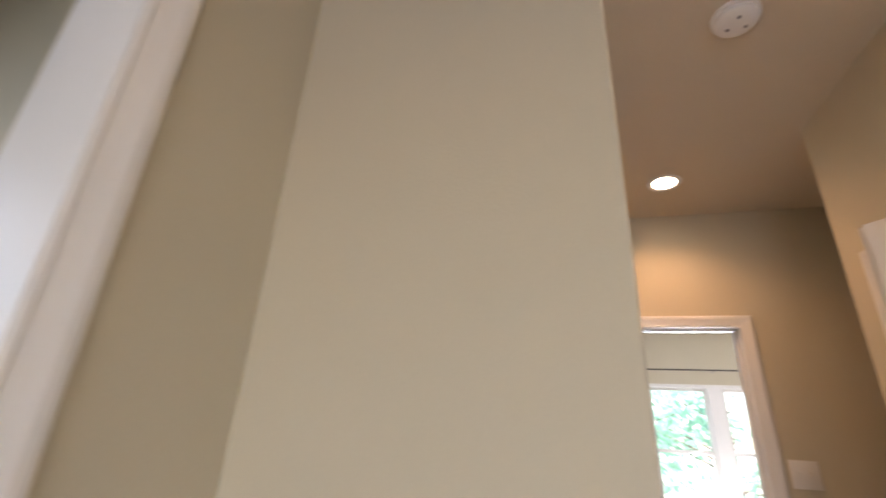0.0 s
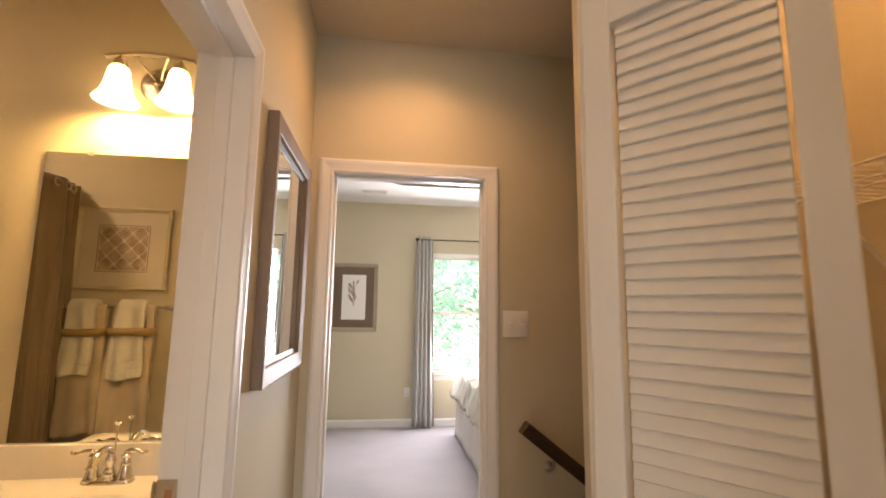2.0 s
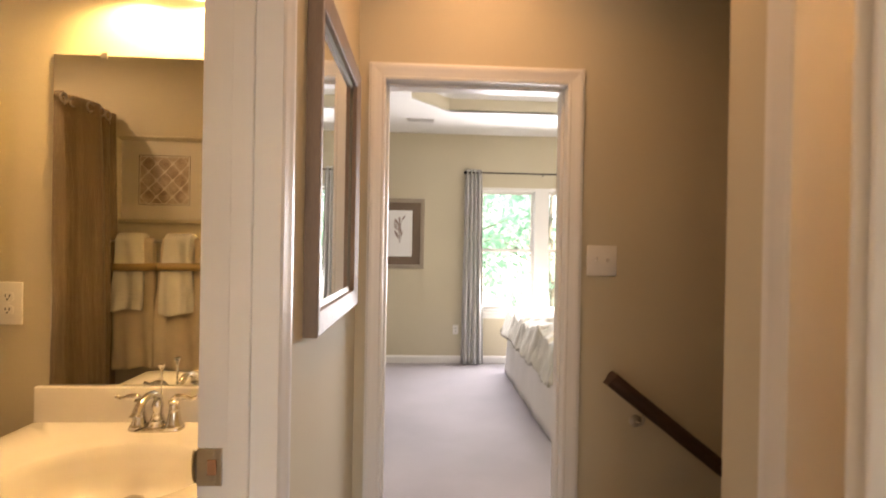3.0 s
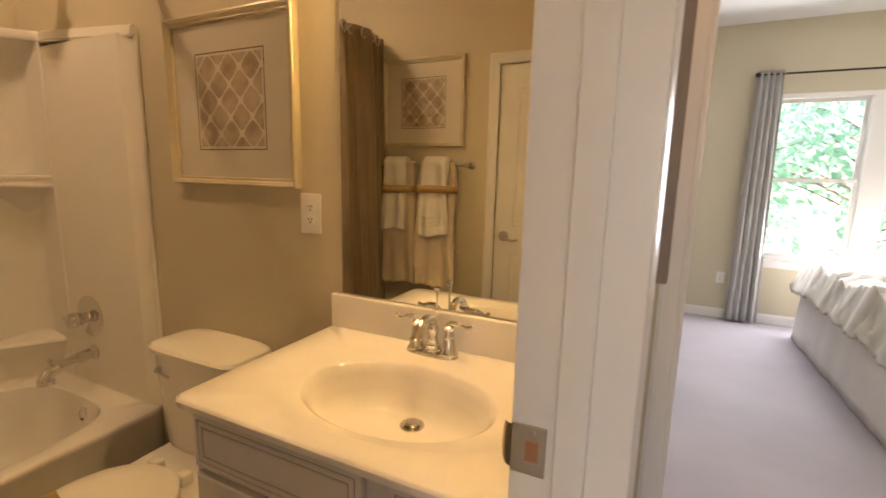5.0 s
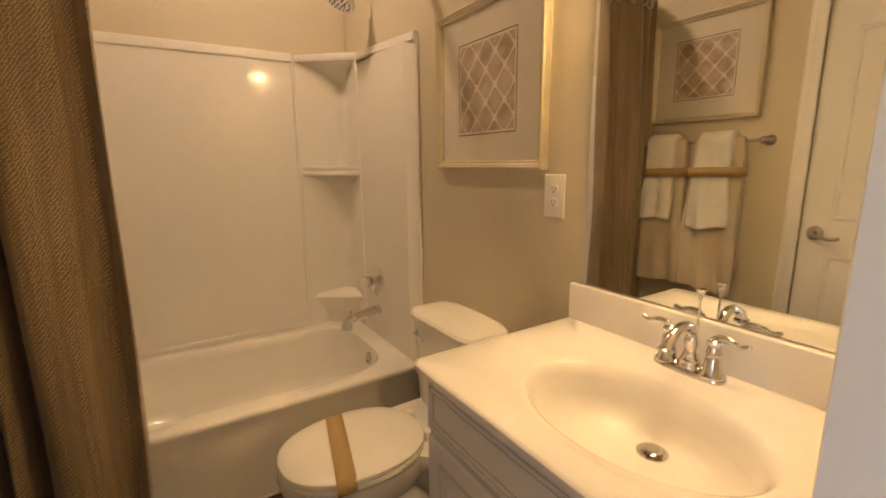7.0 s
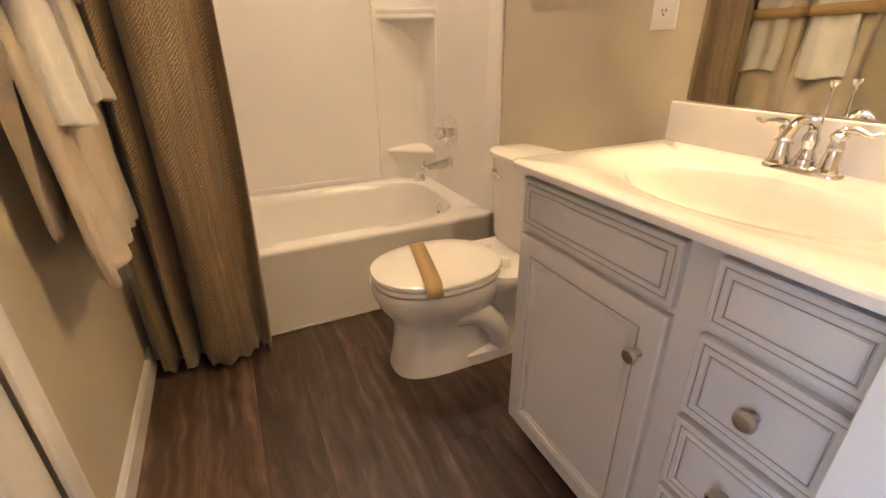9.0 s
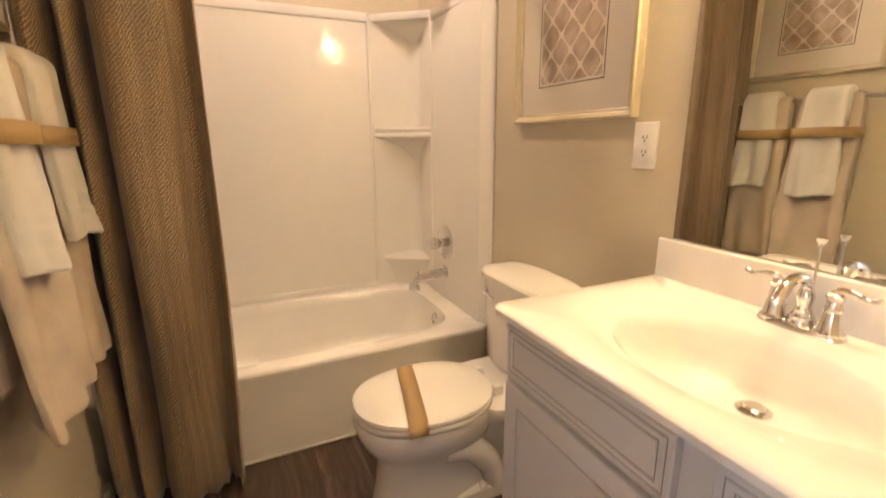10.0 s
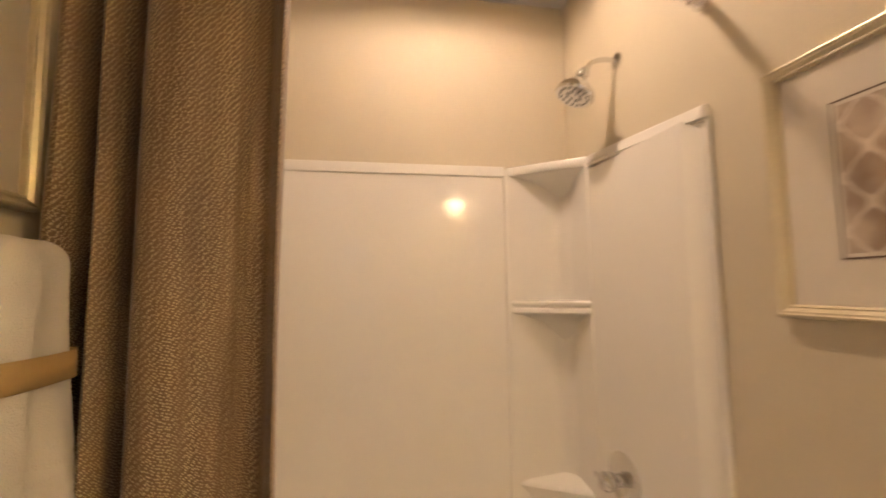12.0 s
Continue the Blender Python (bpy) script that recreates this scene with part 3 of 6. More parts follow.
sur = empty("tub_surround", "glossy white moulded tub surround with corner shelves", "tub surround")
SZ = 1.940
XF = XB + 0.016
SY = 2.158        # where the corner unit starts on the back panel
SX = -2.40       # and ends on the end panel
back = boxes(((XB + 0.001, YT + 0.02, RIM), (XF, SY, SZ - 0.03)))
part("back_panel", back, ACRYLIC, sur)
bm = box((XB + 0.001, YT + 0.021, SZ - 0.048), (XF + 0.007, SY, SZ), 0.006, 3)
part("top_trim", bm, ACRYLIC, sur, smooth=True)
bm = tube(bmesh.new(), [(XF, SY, RIM), (XF, SY, SZ - 0.015)], 0.009, 10)
part("seam", bm, ACRYLIC, sur, smooth=True)
part("bottom_trim", box((XB + 0.001, YT + 0.021, RIM + 0.001), (XF + 0.006, SY, RIM + 0.034), 0.004, 2), ACRYLIC, sur, smooth=True)
# end panel with rolled edge
part("end_panel", loft(bmesh.new(), [[(x, y, z) for x, y in ((SX, YP), (-1.850, YP), (-1.800, YM - 0.012), (-1.773, YM - 0.001), (SX, YM - 0.001))] for z in (RIM, 1.875)]), ACRYLIC, sur)
bm = tube(bmesh.new(), [(-1.777, YM - 0.006, RIM + 0.003), (-1.777, YM - 0.006, 1.885)], 0.009, 16)
part("end_edge", bm, ACRYLIC, sur, smooth=True)
bm = bmesh.new()
loft(bm, [[(SX, YP - 0.006, 1.895), (SX, YP + 0.002, 1.940), (SX, YM - 0.002, 1.942), (SX, YM - 0.002, 1.89)], [(-1.770, YP + 0.004, 1.855), (-1.770, YP + 0.010, 1.898), (-1.770, YM - 0.002, 1.900), (-1.770, YM - 0.002, 1.85)]])
bmesh.ops.bevel(bm, geom=bm.edges[:], offset=0.006, segments=3, affect="EDGES")
part("end_top_trim", bm, ACRYLIC, sur, smooth=True)
part("front_end_panel", boxes(((XF, YT + 0.001, RIM), (-1.81, YT + 0.02, SZ - 0.03))), ACRYLIC, sur)
# corner unit: a soft inside corner
rings = []
for z in (RIM, SZ - 0.02):
    pts = [(XB + 0.001, SY, z), (XF, SY, z)]
    for k in range(9):
        a = math.pi / 2 * k / 8
        pts.append((XF + 0.07 * (1 - math.sin(math.pi / 2 - a)), YP - 0.07 * (1 - math.sin(a)), z))
    pts += [(SX, YP, z), (SX, YM - 0.001, z), (XB + 0.001, YM - 0.001, z)]
    rings.append(pts)
part("corner_unit", loft(bmesh.new(), rings), ACRYLIC, sur, smooth=True)
bm = tube(bmesh.new(), [(SX, YP + 0.002, RIM), (SX, YP + 0.002, 1.91)], 0.008, 10)
part("seam", bm, ACRYLIC, sur, smooth=True)


def shelf_outline(inset, n=12):
    a, c, b = Vector((XF - 0.004, SY + 0.01 + inset, 0)), Vector((XF + 0.085 - inset * 0.6, YP - 0.17 + inset, 0)), Vector((SX - inset, YP + 0.004, 0))
    return [((1 - t) ** 2 * a + 2 * t * (1 - t) * c + t * t * b) for t in [k / n for k in range(n + 1)]]


def corner_shelf(z, layers, taper):
    bm, rings = bmesh.new(), []
    tip = Vector((XF + 0.005, YP - 0.003, 0))
    for inset, dz in layers:
        rings.append([(p.x, p.y, z + dz) for p in shelf_outline(inset)] + [(XF + 0.002, YP - 0.001, z + dz)])
    for f, dz in taper:
        rings.append([(tip.x + (p.x - tip.x) * f, tip.y + (p.y - tip.y) * f, z + dz) for p in shelf_outline(0.012)] + [(XF + 0.002, YP - 0.001, z + dz)])
    return loft(bm, rings)


part("corner_shelf", corner_shelf(SZ, ((0.015, 0.0), (0.003, -0.004), (0.0, -0.012), (0.0, -0.034), (0.006, -0.042)), ((0.85, -0.046), (0.50, -0.075), (0.22, -0.12), (0.02, -0.17))), ACRYLIC, sur, smooth=True)
part("corner_shelf", corner_shelf(1.342, ((0.02, 0.0), (0.008, -0.001), (0.002, -0.008), (0.004, -0.018), (0.013, -0.024), (0.013, -0.030), (0.002, -0.036), (0.0, -0.048), (0.008, -0.056)), ((0.85, -0.062), (0.45, -0.10), (0.18, -0.16), (0.02, -0.235))), ACRYLIC, sur, smooth=True)
bm, rings = bmesh.new(), []
tip = Vector((XF + 0.005, YP - 0.003, 0))
for g, z, crown in ((0.80, 0.584, 0.022), (0.90, 0.574, 0.012), (0.92, 0.566, 0.0), (0.88, 0.556, 0.0), (0.78, 0.532, 0.0), (0.66, 0.48, 0.0), (0.60, RIM + 0.002, 0.0)):
    rings.append([(tip.x + (p.x - tip.x) * g * 0.84, tip.y + (p.y - tip.y) * g, z) for p in shelf_outline(0.0)] + [(XF + 0.002, YP - 0.001, z + crown)])
part("soap_ledge", loft(bm, rings), ACRYLIC, sur, smooth=True)

# ---- shower fittings ----
PX = -2.225
valve = empty("shower_valve", "chrome round shower valve with a lever knob", "shower valve", (PX, YP, 0.722))
valve.scale = (1.15, 1.15, 1.15)
part("escutcheon", lathe(bmesh.new(), [(0.082, 0), (0.083, 0.003), (0.070, 0.008), (0.030, 0.013), (0, 0.014)], seg=40, m=pose(0, 0, 0, 90)), CHROME, valve, smooth=True)
part("knob", lathe(bmesh.new(), [(0.022, 0.010), (0.019, 0.03), (0.024, 0.036), (0.029, 0.05), (0.030, 0.066), (0.024, 0.078), (0.010, 0.084), (0, 0.085)], seg=28, m=pose(0, 0, 0, 90)), CHROME, valve, smooth=True)
part("lever", tube(bmesh.new(), spline([(0.0, -0.062, 0), (-0.03, -0.066, 0.004), (-0.06, -0.066, 0.002)], 5), [0.011] * 5 + [0.008] * 5 + [0.006], 10), CHROME, valve, smooth=True)
spout = empty("tub_spout", "chrome tub spout with a diverter pull", "tub spout", (PX, YP, 0.545))
spout.scale = (1.2, 1.3, 1.2)
part("spout_body", tube(bmesh.new(), spline([(0, 0, 0.008), (0, -0.008, 0.008), (0, -0.03, 0.006), (0, -0.09, -0.006), (0, -0.125, -0.014), (0, -0.142, -0.034), (0, -0.145, -0.058)], 5), [0.032] * 3 + [0.028] * 4 + [0.021] * 12 + [0.020] * 7 + [0.024] * 5, 20), CHROME, spout, smooth=True)
part("diverter", lathe(bmesh.new(), [(0.004, 0), (0.004, 0.022), (0.008, 0.026), (0.008, 0.032), (0, 0.035)], (0, -0.128, -0.004), 14), CHROME, spout, smooth=True)
head = empty("wall_shower", "chrome shower head on a bent arm", "shower head", (-2.198, YM, 2.243))
part("flange", lathe(bmesh.new(), [(0.030, 0), (0.029, 0.004), (0.018, 0.010), (0.011, 0.012)], seg=28, m=pose(0, 0, 0, 90)), CHROME, head, smooth=True)
part("arm", tube(bmesh.new(), spline([(0, 0, 0), (0, -0.05, 0.002), (0, -0.10, -0.012), (0, -0.13, -0.045)], 6), 0.0095, 14), CHROME, head, smooth=True)
rot = pose(0, -0.135, -0.052, 155) @ Matrix.Scale(1.42, 4)
rose = part("rose", lathe(bmesh.new(), [(0.012, -0.006), (0.017, 0.008), (0.014, 0.018), (0.020, 0.026), (0.040, 0.050), (0.050, 0.062), (0.051, 0.072), (0.047, 0.077), (0.0, 0.074)], seg=32, m=rot), CHROME, head, smooth=True)
for r, n in ((0.018, 8), (0.036, 16)):
    for k in range(n):
        a = 2 * math.pi * k / n
        part("nozzle", lathe(bmesh.new(), [(0.0028, 0.074), (0.002, 0.080), (0, 0.080)], (r * math.cos(a), r * math.sin(a), 0), 6, m=rot), DARK, rose)
RODX, RODZ = -1.773, 2.20
rod = empty("shower_rod", "polished chrome shower curtain rod", "curtain rod")
part("tube", tube(bmesh.new(), [(RODX + 0.08 * math.sin(math.pi * k / 24), YT + 0.002 + (YM - YT - 0.004) * k / 24, RODZ) for k in range(25)], 0.0125, 18), CHROME, rod, smooth=True)
for y, s in ((YM, 90), (YT, -90)):
    part("flange", lathe(bmesh.new(), [(0.030, 0.0), (0.030, 0.006), (0.022, 0.018), (0.017, 0.040), (0.0126, 0.042)], seg=24, m=pose(RODX, y, RODZ, s)), CHROME, rod, smooth=True)

# ---- shower curtain ----
SKIRT_WHITE = material("white liner cloth", (0.78, 0.76, 0.72), 0.7, vary=0.03, grain=250, bump=0.15)
plan0 = [(-1.80, 0.885), (-1.70, 0.895), (-1.655, 0.925), (-1.72, 0.955), (-1.765, 0.965), (-1.69, 0.985), (-1.635, 1.005), (-1.70, 1.04), (-1.745, 1.05), (-1.66, 1.07), (-1.605, 1.10), (-1.60, 1.15), (-1.625, 1.20), (-1.645, 1.245), (-1.69, 1.27), (-1.70, 1.30), (-1.66, 1.325), (-1.645, 1.335), (-1.69, 1.338), (-1.73, 1.330), (-1.752, 1.318), (-1.762, 1.298)]
plan = [(p.x, p.y) for p in spline([(x, 0.925 + (y - 0.885) * 1.0, 0) for x, y in plan0], 5)]
zs = [2.238 - 2.203 * k / 40 for k in range(41)]


def drape(k, z):
    f = (2.238 - z) / 2.203
    x, y = plan[k]
    u = k / len(plan)
    gather = 1 - 0.35 * (1 - f) ** 3
    return ((-1.73 - x) * (1 - gather) * 0.9 + 0.012 * math.sin(5 * z + 9 * u) * f, -0.07 * f * min(0.5, max(0, u - 0.34)) + 0.010 * math.sin(3.1 * z + 14 * u) * f, 0.012 * math.sin(k * 0.9) * f)


curtain = empty("shower_curtain", "brown flecked fabric shower curtain pushed to one side", "shower curtain")
cloth("cloth", plan, zs, 0.003, SHOWER_CLOTH, curtain, drape)
liner_plan = [(-1.757 + 0.004 * math.sin(0.9 * k), 1.13 + 0.0165 * k) for k in range(11)]
cloth("liner", liner_plan, [2.16 - 2.148 * k / 12 for k in range(13)], 0.002, SKIRT_WHITE, curtain, lambda k, z: (0.004 * math.sin(3 * z + k), 0, 0), "white fabric liner behind the curtain")
for k in range(4, len(plan) - 12, 9):
    x, y = plan[k]
    dx, dy, _ = drape(k, RODZ)
    bm = bmesh.new()
    ring_pts = [(x + dx + 0.004, y + dy + 0.024 * math.cos(a), RODZ + 0.024 * math.sin(a)) for a in [2 * math.pi * j / 20 for j in range(21)]]
    part("grommet", tube(bm, ring_pts, 0.0055, 8, False), NICKEL, curtain, "brushed metal grommet", smooth=True)

# ---- toilet ----
TX = -1.345
toilet = empty("toilet", "white two-piece toilet with its lid closed", "toilet", (TX, 0, 0))


def egg(cy, half_w, front, rear, z, n=48, p=2.3):
    """An egg outline, pointed towards -y."""
    out = []
    for k in range(n):
        a = 2 * math.pi * k / n
        c, s = math.cos(a), math.sin(a)
        r = (abs(c) ** p + abs(s) ** p) ** (-1 / p)
        out.append((half_w * r * c, cy + (rear if s > 0 else front) * r * s, z))
    return out


rings = [egg(1.98, 0.128, 0.232, 0.22, 0.003, p=2.8), egg(1.98, 0.127, 0.231, 0.22, 0.02, p=2.8), egg(1.98, 0.116, 0.218, 0.21, 0.08, p=2.6), egg(1.98, 0.111, 0.210, 0.20, 0.16, p=2.5), egg(1.98, 0.115, 0.212, 0.21, 0.20),
         egg(1.97, 0.136, 0.222, 0.22, 0.245), egg(1.95, 0.164, 0.232, 0.24, 0.285), egg(1.95, 0.182, 0.248, 0.25, 0.325), egg(1.95, 0.187, 0.256, 0.25, 0.36), egg(1.95, 0.184, 0.253, 0.25, 0.378), egg(1.95, 0.16, 0.23, 0.22, 0.381)]
part("bowl", loft(bmesh.new(), rings), CERAMIC, toilet, smooth=True)
# trapway foot and rear deck
bm = bmesh.new()
rings = [rounded_rect(-0.13, 0.13, 1.98, 2.33, 6, 32), rounded_rect(-0.13, 0.13, 1.98, 2.33, 6, 32), rounded_rect(-0.115, 0.115, 2.0, 2.31, 5, 32)]
loft(bm, [[(x, y, z) for x, y in r] for r, z in zip(rings, (0.003, 0.05, 0.065))])
part("foot", bm, CERAMIC, toilet, smooth=True)
bm = bmesh.new()
loft(bm, [[(x, y, z) for x, y in rounded_rect(-w, w, y0, y1, 5, 32)] for w, y0, y1, z in ((0.10, 2.08, 2.34, 0.06), (0.085, 2.10, 2.36, 0.20), (0.12, 2.10, 2.40, 0.30), (0.175, 2.10, 2.455, 0.345), (0.185, 2.10, 2.46, 0.375), (0.180, 2.10, 2.455, 0.388))])
part("deck", bm, CERAMIC, toilet, smooth=True)
part("trapway", tube(bmesh.new(), spline([(0.088, 1.98, 0.24), (0.098, 2.08, 0.22), (0.10, 2.15, 0.14), (0.095, 2.18, 0.06)], 5), [0.05] * 10 + [0.045] * 6, 14), CERAMIC, toilet, smooth=True)
for sx in (-1, 1):
    part("bolt_cap", lathe(bmesh.new(), [(0.016, 0), (0.015, 0.012), (0.008, 0.02), (0, 0.021)], (sx * 0.118, 2.12, 0.055), 16), CERAMIC, toilet, smooth=True)
rings = [egg(1.96, 0.188, 0.258, 0.225, 0.383, p=2.2), egg(1.96, 0.193, 0.263, 0.23, 0.390, p=2.2), egg(1.96, 0.192, 0.262, 0.23, 0.402, p=2.2), egg(1.96, 0.185, 0.255, 0.225, 0.406, p=2.2)]
part("seat", loft(bmesh.new(), rings), SEAT, toilet, smooth=True)
rings = [egg(1.96, 0.186, 0.255, 0.222, 0.409, p=2.25), egg(1.96, 0.193, 0.262, 0.228, 0.413, p=2.25), egg(1.96, 0.192, 0.261, 0.228, 0.422, p=2.25), egg(1.96, 0.180, 0.248, 0.216, 0.429, p=2.25), egg(1.96, 0.12, 0.17, 0.15, 0.434), egg(1.96, 0.03, 0.05, 0.04, 0.436)]
part("lid", loft(bmesh.new(), rings), SEAT, toilet, smooth=True)
for sx in (-0.07, 0.07):
    part("hinge", box((sx - 0.022, 2.175, 0.385), (sx + 0.022, 2.215, 0.425), 0.008, 3), SEAT, toilet, smooth=True)
bm = bmesh.new()
loft(bm, [[(x, y, z) for x, y in rounded_rect(-w, w, y0, 2.462, 7, 40)] for w, y0, z in ((0.185, 2.30, 0.389), (0.190, 2.292, 0.42), (0.200, 2.285, 0.60), (0.205, 2.28, 0.742))])
part("tank", bm, CERAMIC, toilet, smooth=True)
bm = bmesh.new()
loft(bm, [[(x, y, z) for x, y in rounded_rect(-w, w, y0, 2.466, 6, 40)] for w, y0, z in ((0.207, 2.277, 0.743), (0.217, 2.266, 0.750), (0.219, 2.264, 0.768), (0.212, 2.272, 0.779), (0.18, 2.30, 0.784), (0.06, 2.36, 0.786))])
part("tank_lid", bm, CERAMIC, toilet, smooth=True)
lv = part("flush_lever", lathe(bmesh.new(), [(0.014, 0), (0.013, 0.008), (0.006, 0.010), (0.006, 0.016), (0, 0.017)], seg=16, m=pose(-0.155, 2.283, 0.69, 90)), CHROME, toilet, "chrome flush lever", smooth=True)
part("arm", tube(bmesh.new(), [(-0.155, 2.268, 0.69), (-0.12, 2.266, 0.688), (-0.085, 2.267, 0.682)], [0.007, 0.006, 0.005], 10), CHROME, lv, smooth=True)
# paper band round the closed lid
band = bmesh.new()
pts = []
for k in range(25):
    a = -0.205 + 0.41 * k / 24
    edge = max(0.0, abs(a) - 0.175)
    pts.append((a if abs(a) < 0.196 else math.copysign(0.197, a), 0.4385 - 0.006 * (abs(a) / 0.19) ** 2 - (edge / 0.03) * 0.035))
rows = []
for w in (-0.031, 0.031):
    rows.append([(TX + x, 1.895 + w - 0.045 * x / 0.2, z) for x, z in pts])
loft(band, rows, cap=False, closed=False)
bnd = tagged(part("paper_band", band, RIBBON, smooth=True), "tan paper band wrapped across the closed toilet lid", "paper band")
md = bnd.modifiers.new("thickness", "SOLIDIFY")
md.thickness, md.offset = 0.0012, 1

# ---- vanity ----
VX0, VX1, VF, VT = -0.862, -0.118, 1.970, 0.908
van = empty("vanity_cabinet", "pale grey painted vanity cabinet with a door and drawers", "cabinet")
for nm, lo, hi in (("side_panel", (VX0, VF, 0.10), (VX0 + 0.018, YM - 0.002, 0.8835)), ("side_panel", (VX1 - 0.018, VF, 0.10), (VX1, YM - 0.002, 0.8835)), ("face_frame", (VX0 + 0.018, VF, 0.10), (VX1 - 0.018, VF + 0.02, 0.8835)),
                   ("bottom_panel", (VX0 + 0.018, VF + 0.02, 0.10), (VX1 - 0.018, YM - 0.002, 0.118)), ("back_panel", (VX0 + 0.018, YM - 0.02, 0.118), (VX1 - 0.018, YM - 0.002, 0.8835)), ("toe_kick", (VX0 + 0.003, VF + 0.06, 0.001), (VX1, YM - 0.002, 0.10))):
    part(nm, boxes((lo, hi)), CABINET, van)


def front(name, x0, x1, z0, z1, recessed=False):
    """A drawer front or door with a stepped bead round the edge."""
    y = VF - 0.019
    bm = bmesh.new()
    steps = [(0, VF - 0.0005), (0, y + 0.003), (0.003, y), (0.010, y), (0.012, y + 0.0025), (0.0145, y + 0.0025), (0.0165, y), (0.024, y), (0.026, y + 0.003), (0.029, y + 0.003), (0.031, y + 0.0005)]
    if recessed:
        steps = [(0, VF - 0.0005), (0, y + 0.003), (0.004, y), (0.012, y), (0.046, y), (0.049, y + 0.003), (0.052, y + 0.003), (0.054, y), (0.058, y), (0.060, y + 0.004), (0.068, y + 0.005), (0.072, y + 0.007)]
    rect = [(x0, z0), (x1, z0), (x1, z1), (x0, z1)]
    rings = [[(x + o * (1 if i in (0, 3) else -1), h, z + o * (1 if i < 2 else -1)) for i, (x, z) in enumerate(rect)] for o, h in steps]
    ob = part(name, loft(bm, rings), CABINET, van)
    # dark grey lines lie in the grooves
    for o in ((0.0132, 0.0275) if not recessed else (0.0505,)):
        g = bmesh.new()
        loft(g, [[(x + q * (1 if i in (0, 3) else -1), y + 0.0022, z + q * (1 if i < 2 else -1)) for i, (x, z) in enumerate(rect)] for q in (o - 0.0011, o + 0.0011)], cap=False)
        part("groove_line", g, GROOVE, ob)
    return ob


def knob(x, z, on):
    k = part("knob", lathe(bmesh.new(), [(0.009, 0), (0.008, 0.003), (0.006, 0.012), (0.010, 0.016), (0.0165, 0.020), (0.017, 0.025), (0.013, 0.030), (0, 0.032)], seg=24, m=pose(x, VF - 0.019, z, 90)), NICKEL, on, "brushed nickel knob", smooth=True)
    return k


front("false_drawer_front", -0.845, -0.408, 0.745, 0.869)
knob(-0.447, 0.628, front("door", -0.845, -0.408, 0.125, 0.727, True))
for z0, z1, kn in ((0.752, 0.869, False), (0.578, 0.733, True), (0.405, 0.561, True), (0.125, 0.388, True)):
    d = front("drawer_front", -0.350, -0.128, z0, z1)
    if kn:
        knob(-0.240, (z0 + z1) / 2, d)

BX, BY = -0.474, 2.175
top = empty("countertop_with_basin", "white cultured marble vanity top with an oval basin", "countertop")
rings = []
for (x0, x1, y0, y1, p), z in (
        ((-0.868, VX1 + 0.002, 1.944, YM - 0.001, 60), 0.884), ((-0.878, VX1 + 0.002, 1.930, YM - 0.001, 60), 0.887), ((-0.880, VX1 + 0.002, 1.928, YM - 0.001, 60), 0.902),
        ((-0.877, VX1 + 0.002, 1.931, YM - 0.001, 60), 0.906), ((-0.873, VX1 + 0.002, 1.935, YM - 0.001, 60), VT),
        ((BX - 0.325, BX + 0.325, BY - 0.190, BY + 0.200, 2.0), VT), ((BX - 0.320, BX + 0.320, BY - 0.186, BY + 0.196, 2.0), VT - 0.003),
        ((BX - 0.238, BX + 0.238, BY - 0.166, BY + 0.158, 2.0), VT - 0.006), ((BX - 0.228, BX + 0.228, BY - 0.157, BY + 0.150, 2.0), VT - 0.012), ((BX - 0.218, BX + 0.218, BY - 0.147, BY + 0.143, 2.0), VT - 0.035),
        ((BX - 0.198, BX + 0.198, BY - 0.118, BY + 0.137, 2.05), VT - 0.075), ((BX - 0.155, BX + 0.155, BY - 0.065, BY + 0.128, 2.1), VT - 0.108), ((BX - 0.09, BX + 0.09, BY + 0.0, BY + 0.115, 2.0), VT - 0.122), ((BX - 0.022, BX + 0.022, BY + 0.055, BY + 0.099, 2.0), VT - 0.126)):
    rings.append([(x, y, z) for x, y in rounded_rect(x0, x1, y0, y1, p, 112)])
bm = loft(bmesh.new(), rings, cap=False)
bm.faces.new([v for v in list(bm.verts)[-112:]])
part("slab", bm, MARBLE, top, smooth=True)
part("backsplash", box((-0.878, YM - 0.022, VT - 0.002), (VX1 + 0.002, YM - 0.001, 1.012), 0.005, 3), MARBLE, top, smooth=True)
dr = part("drain", lathe(bmesh.new(), [(0.030, 0), (0.030, 0.003), (0.024, 0.005), (0.021, 0.003)], (BX, BY + 0.077, VT - 0.1255), 28), CHROME, top, "chrome pop-up drain", smooth=True)
part("stopper", lathe(bmesh.new(), [(0.018, 0), (0.019, 0.007), (0.016, 0.010), (0, 0.011)], (BX, BY + 0.077, VT - 0.124), 24), CHROME, dr, smooth=True)

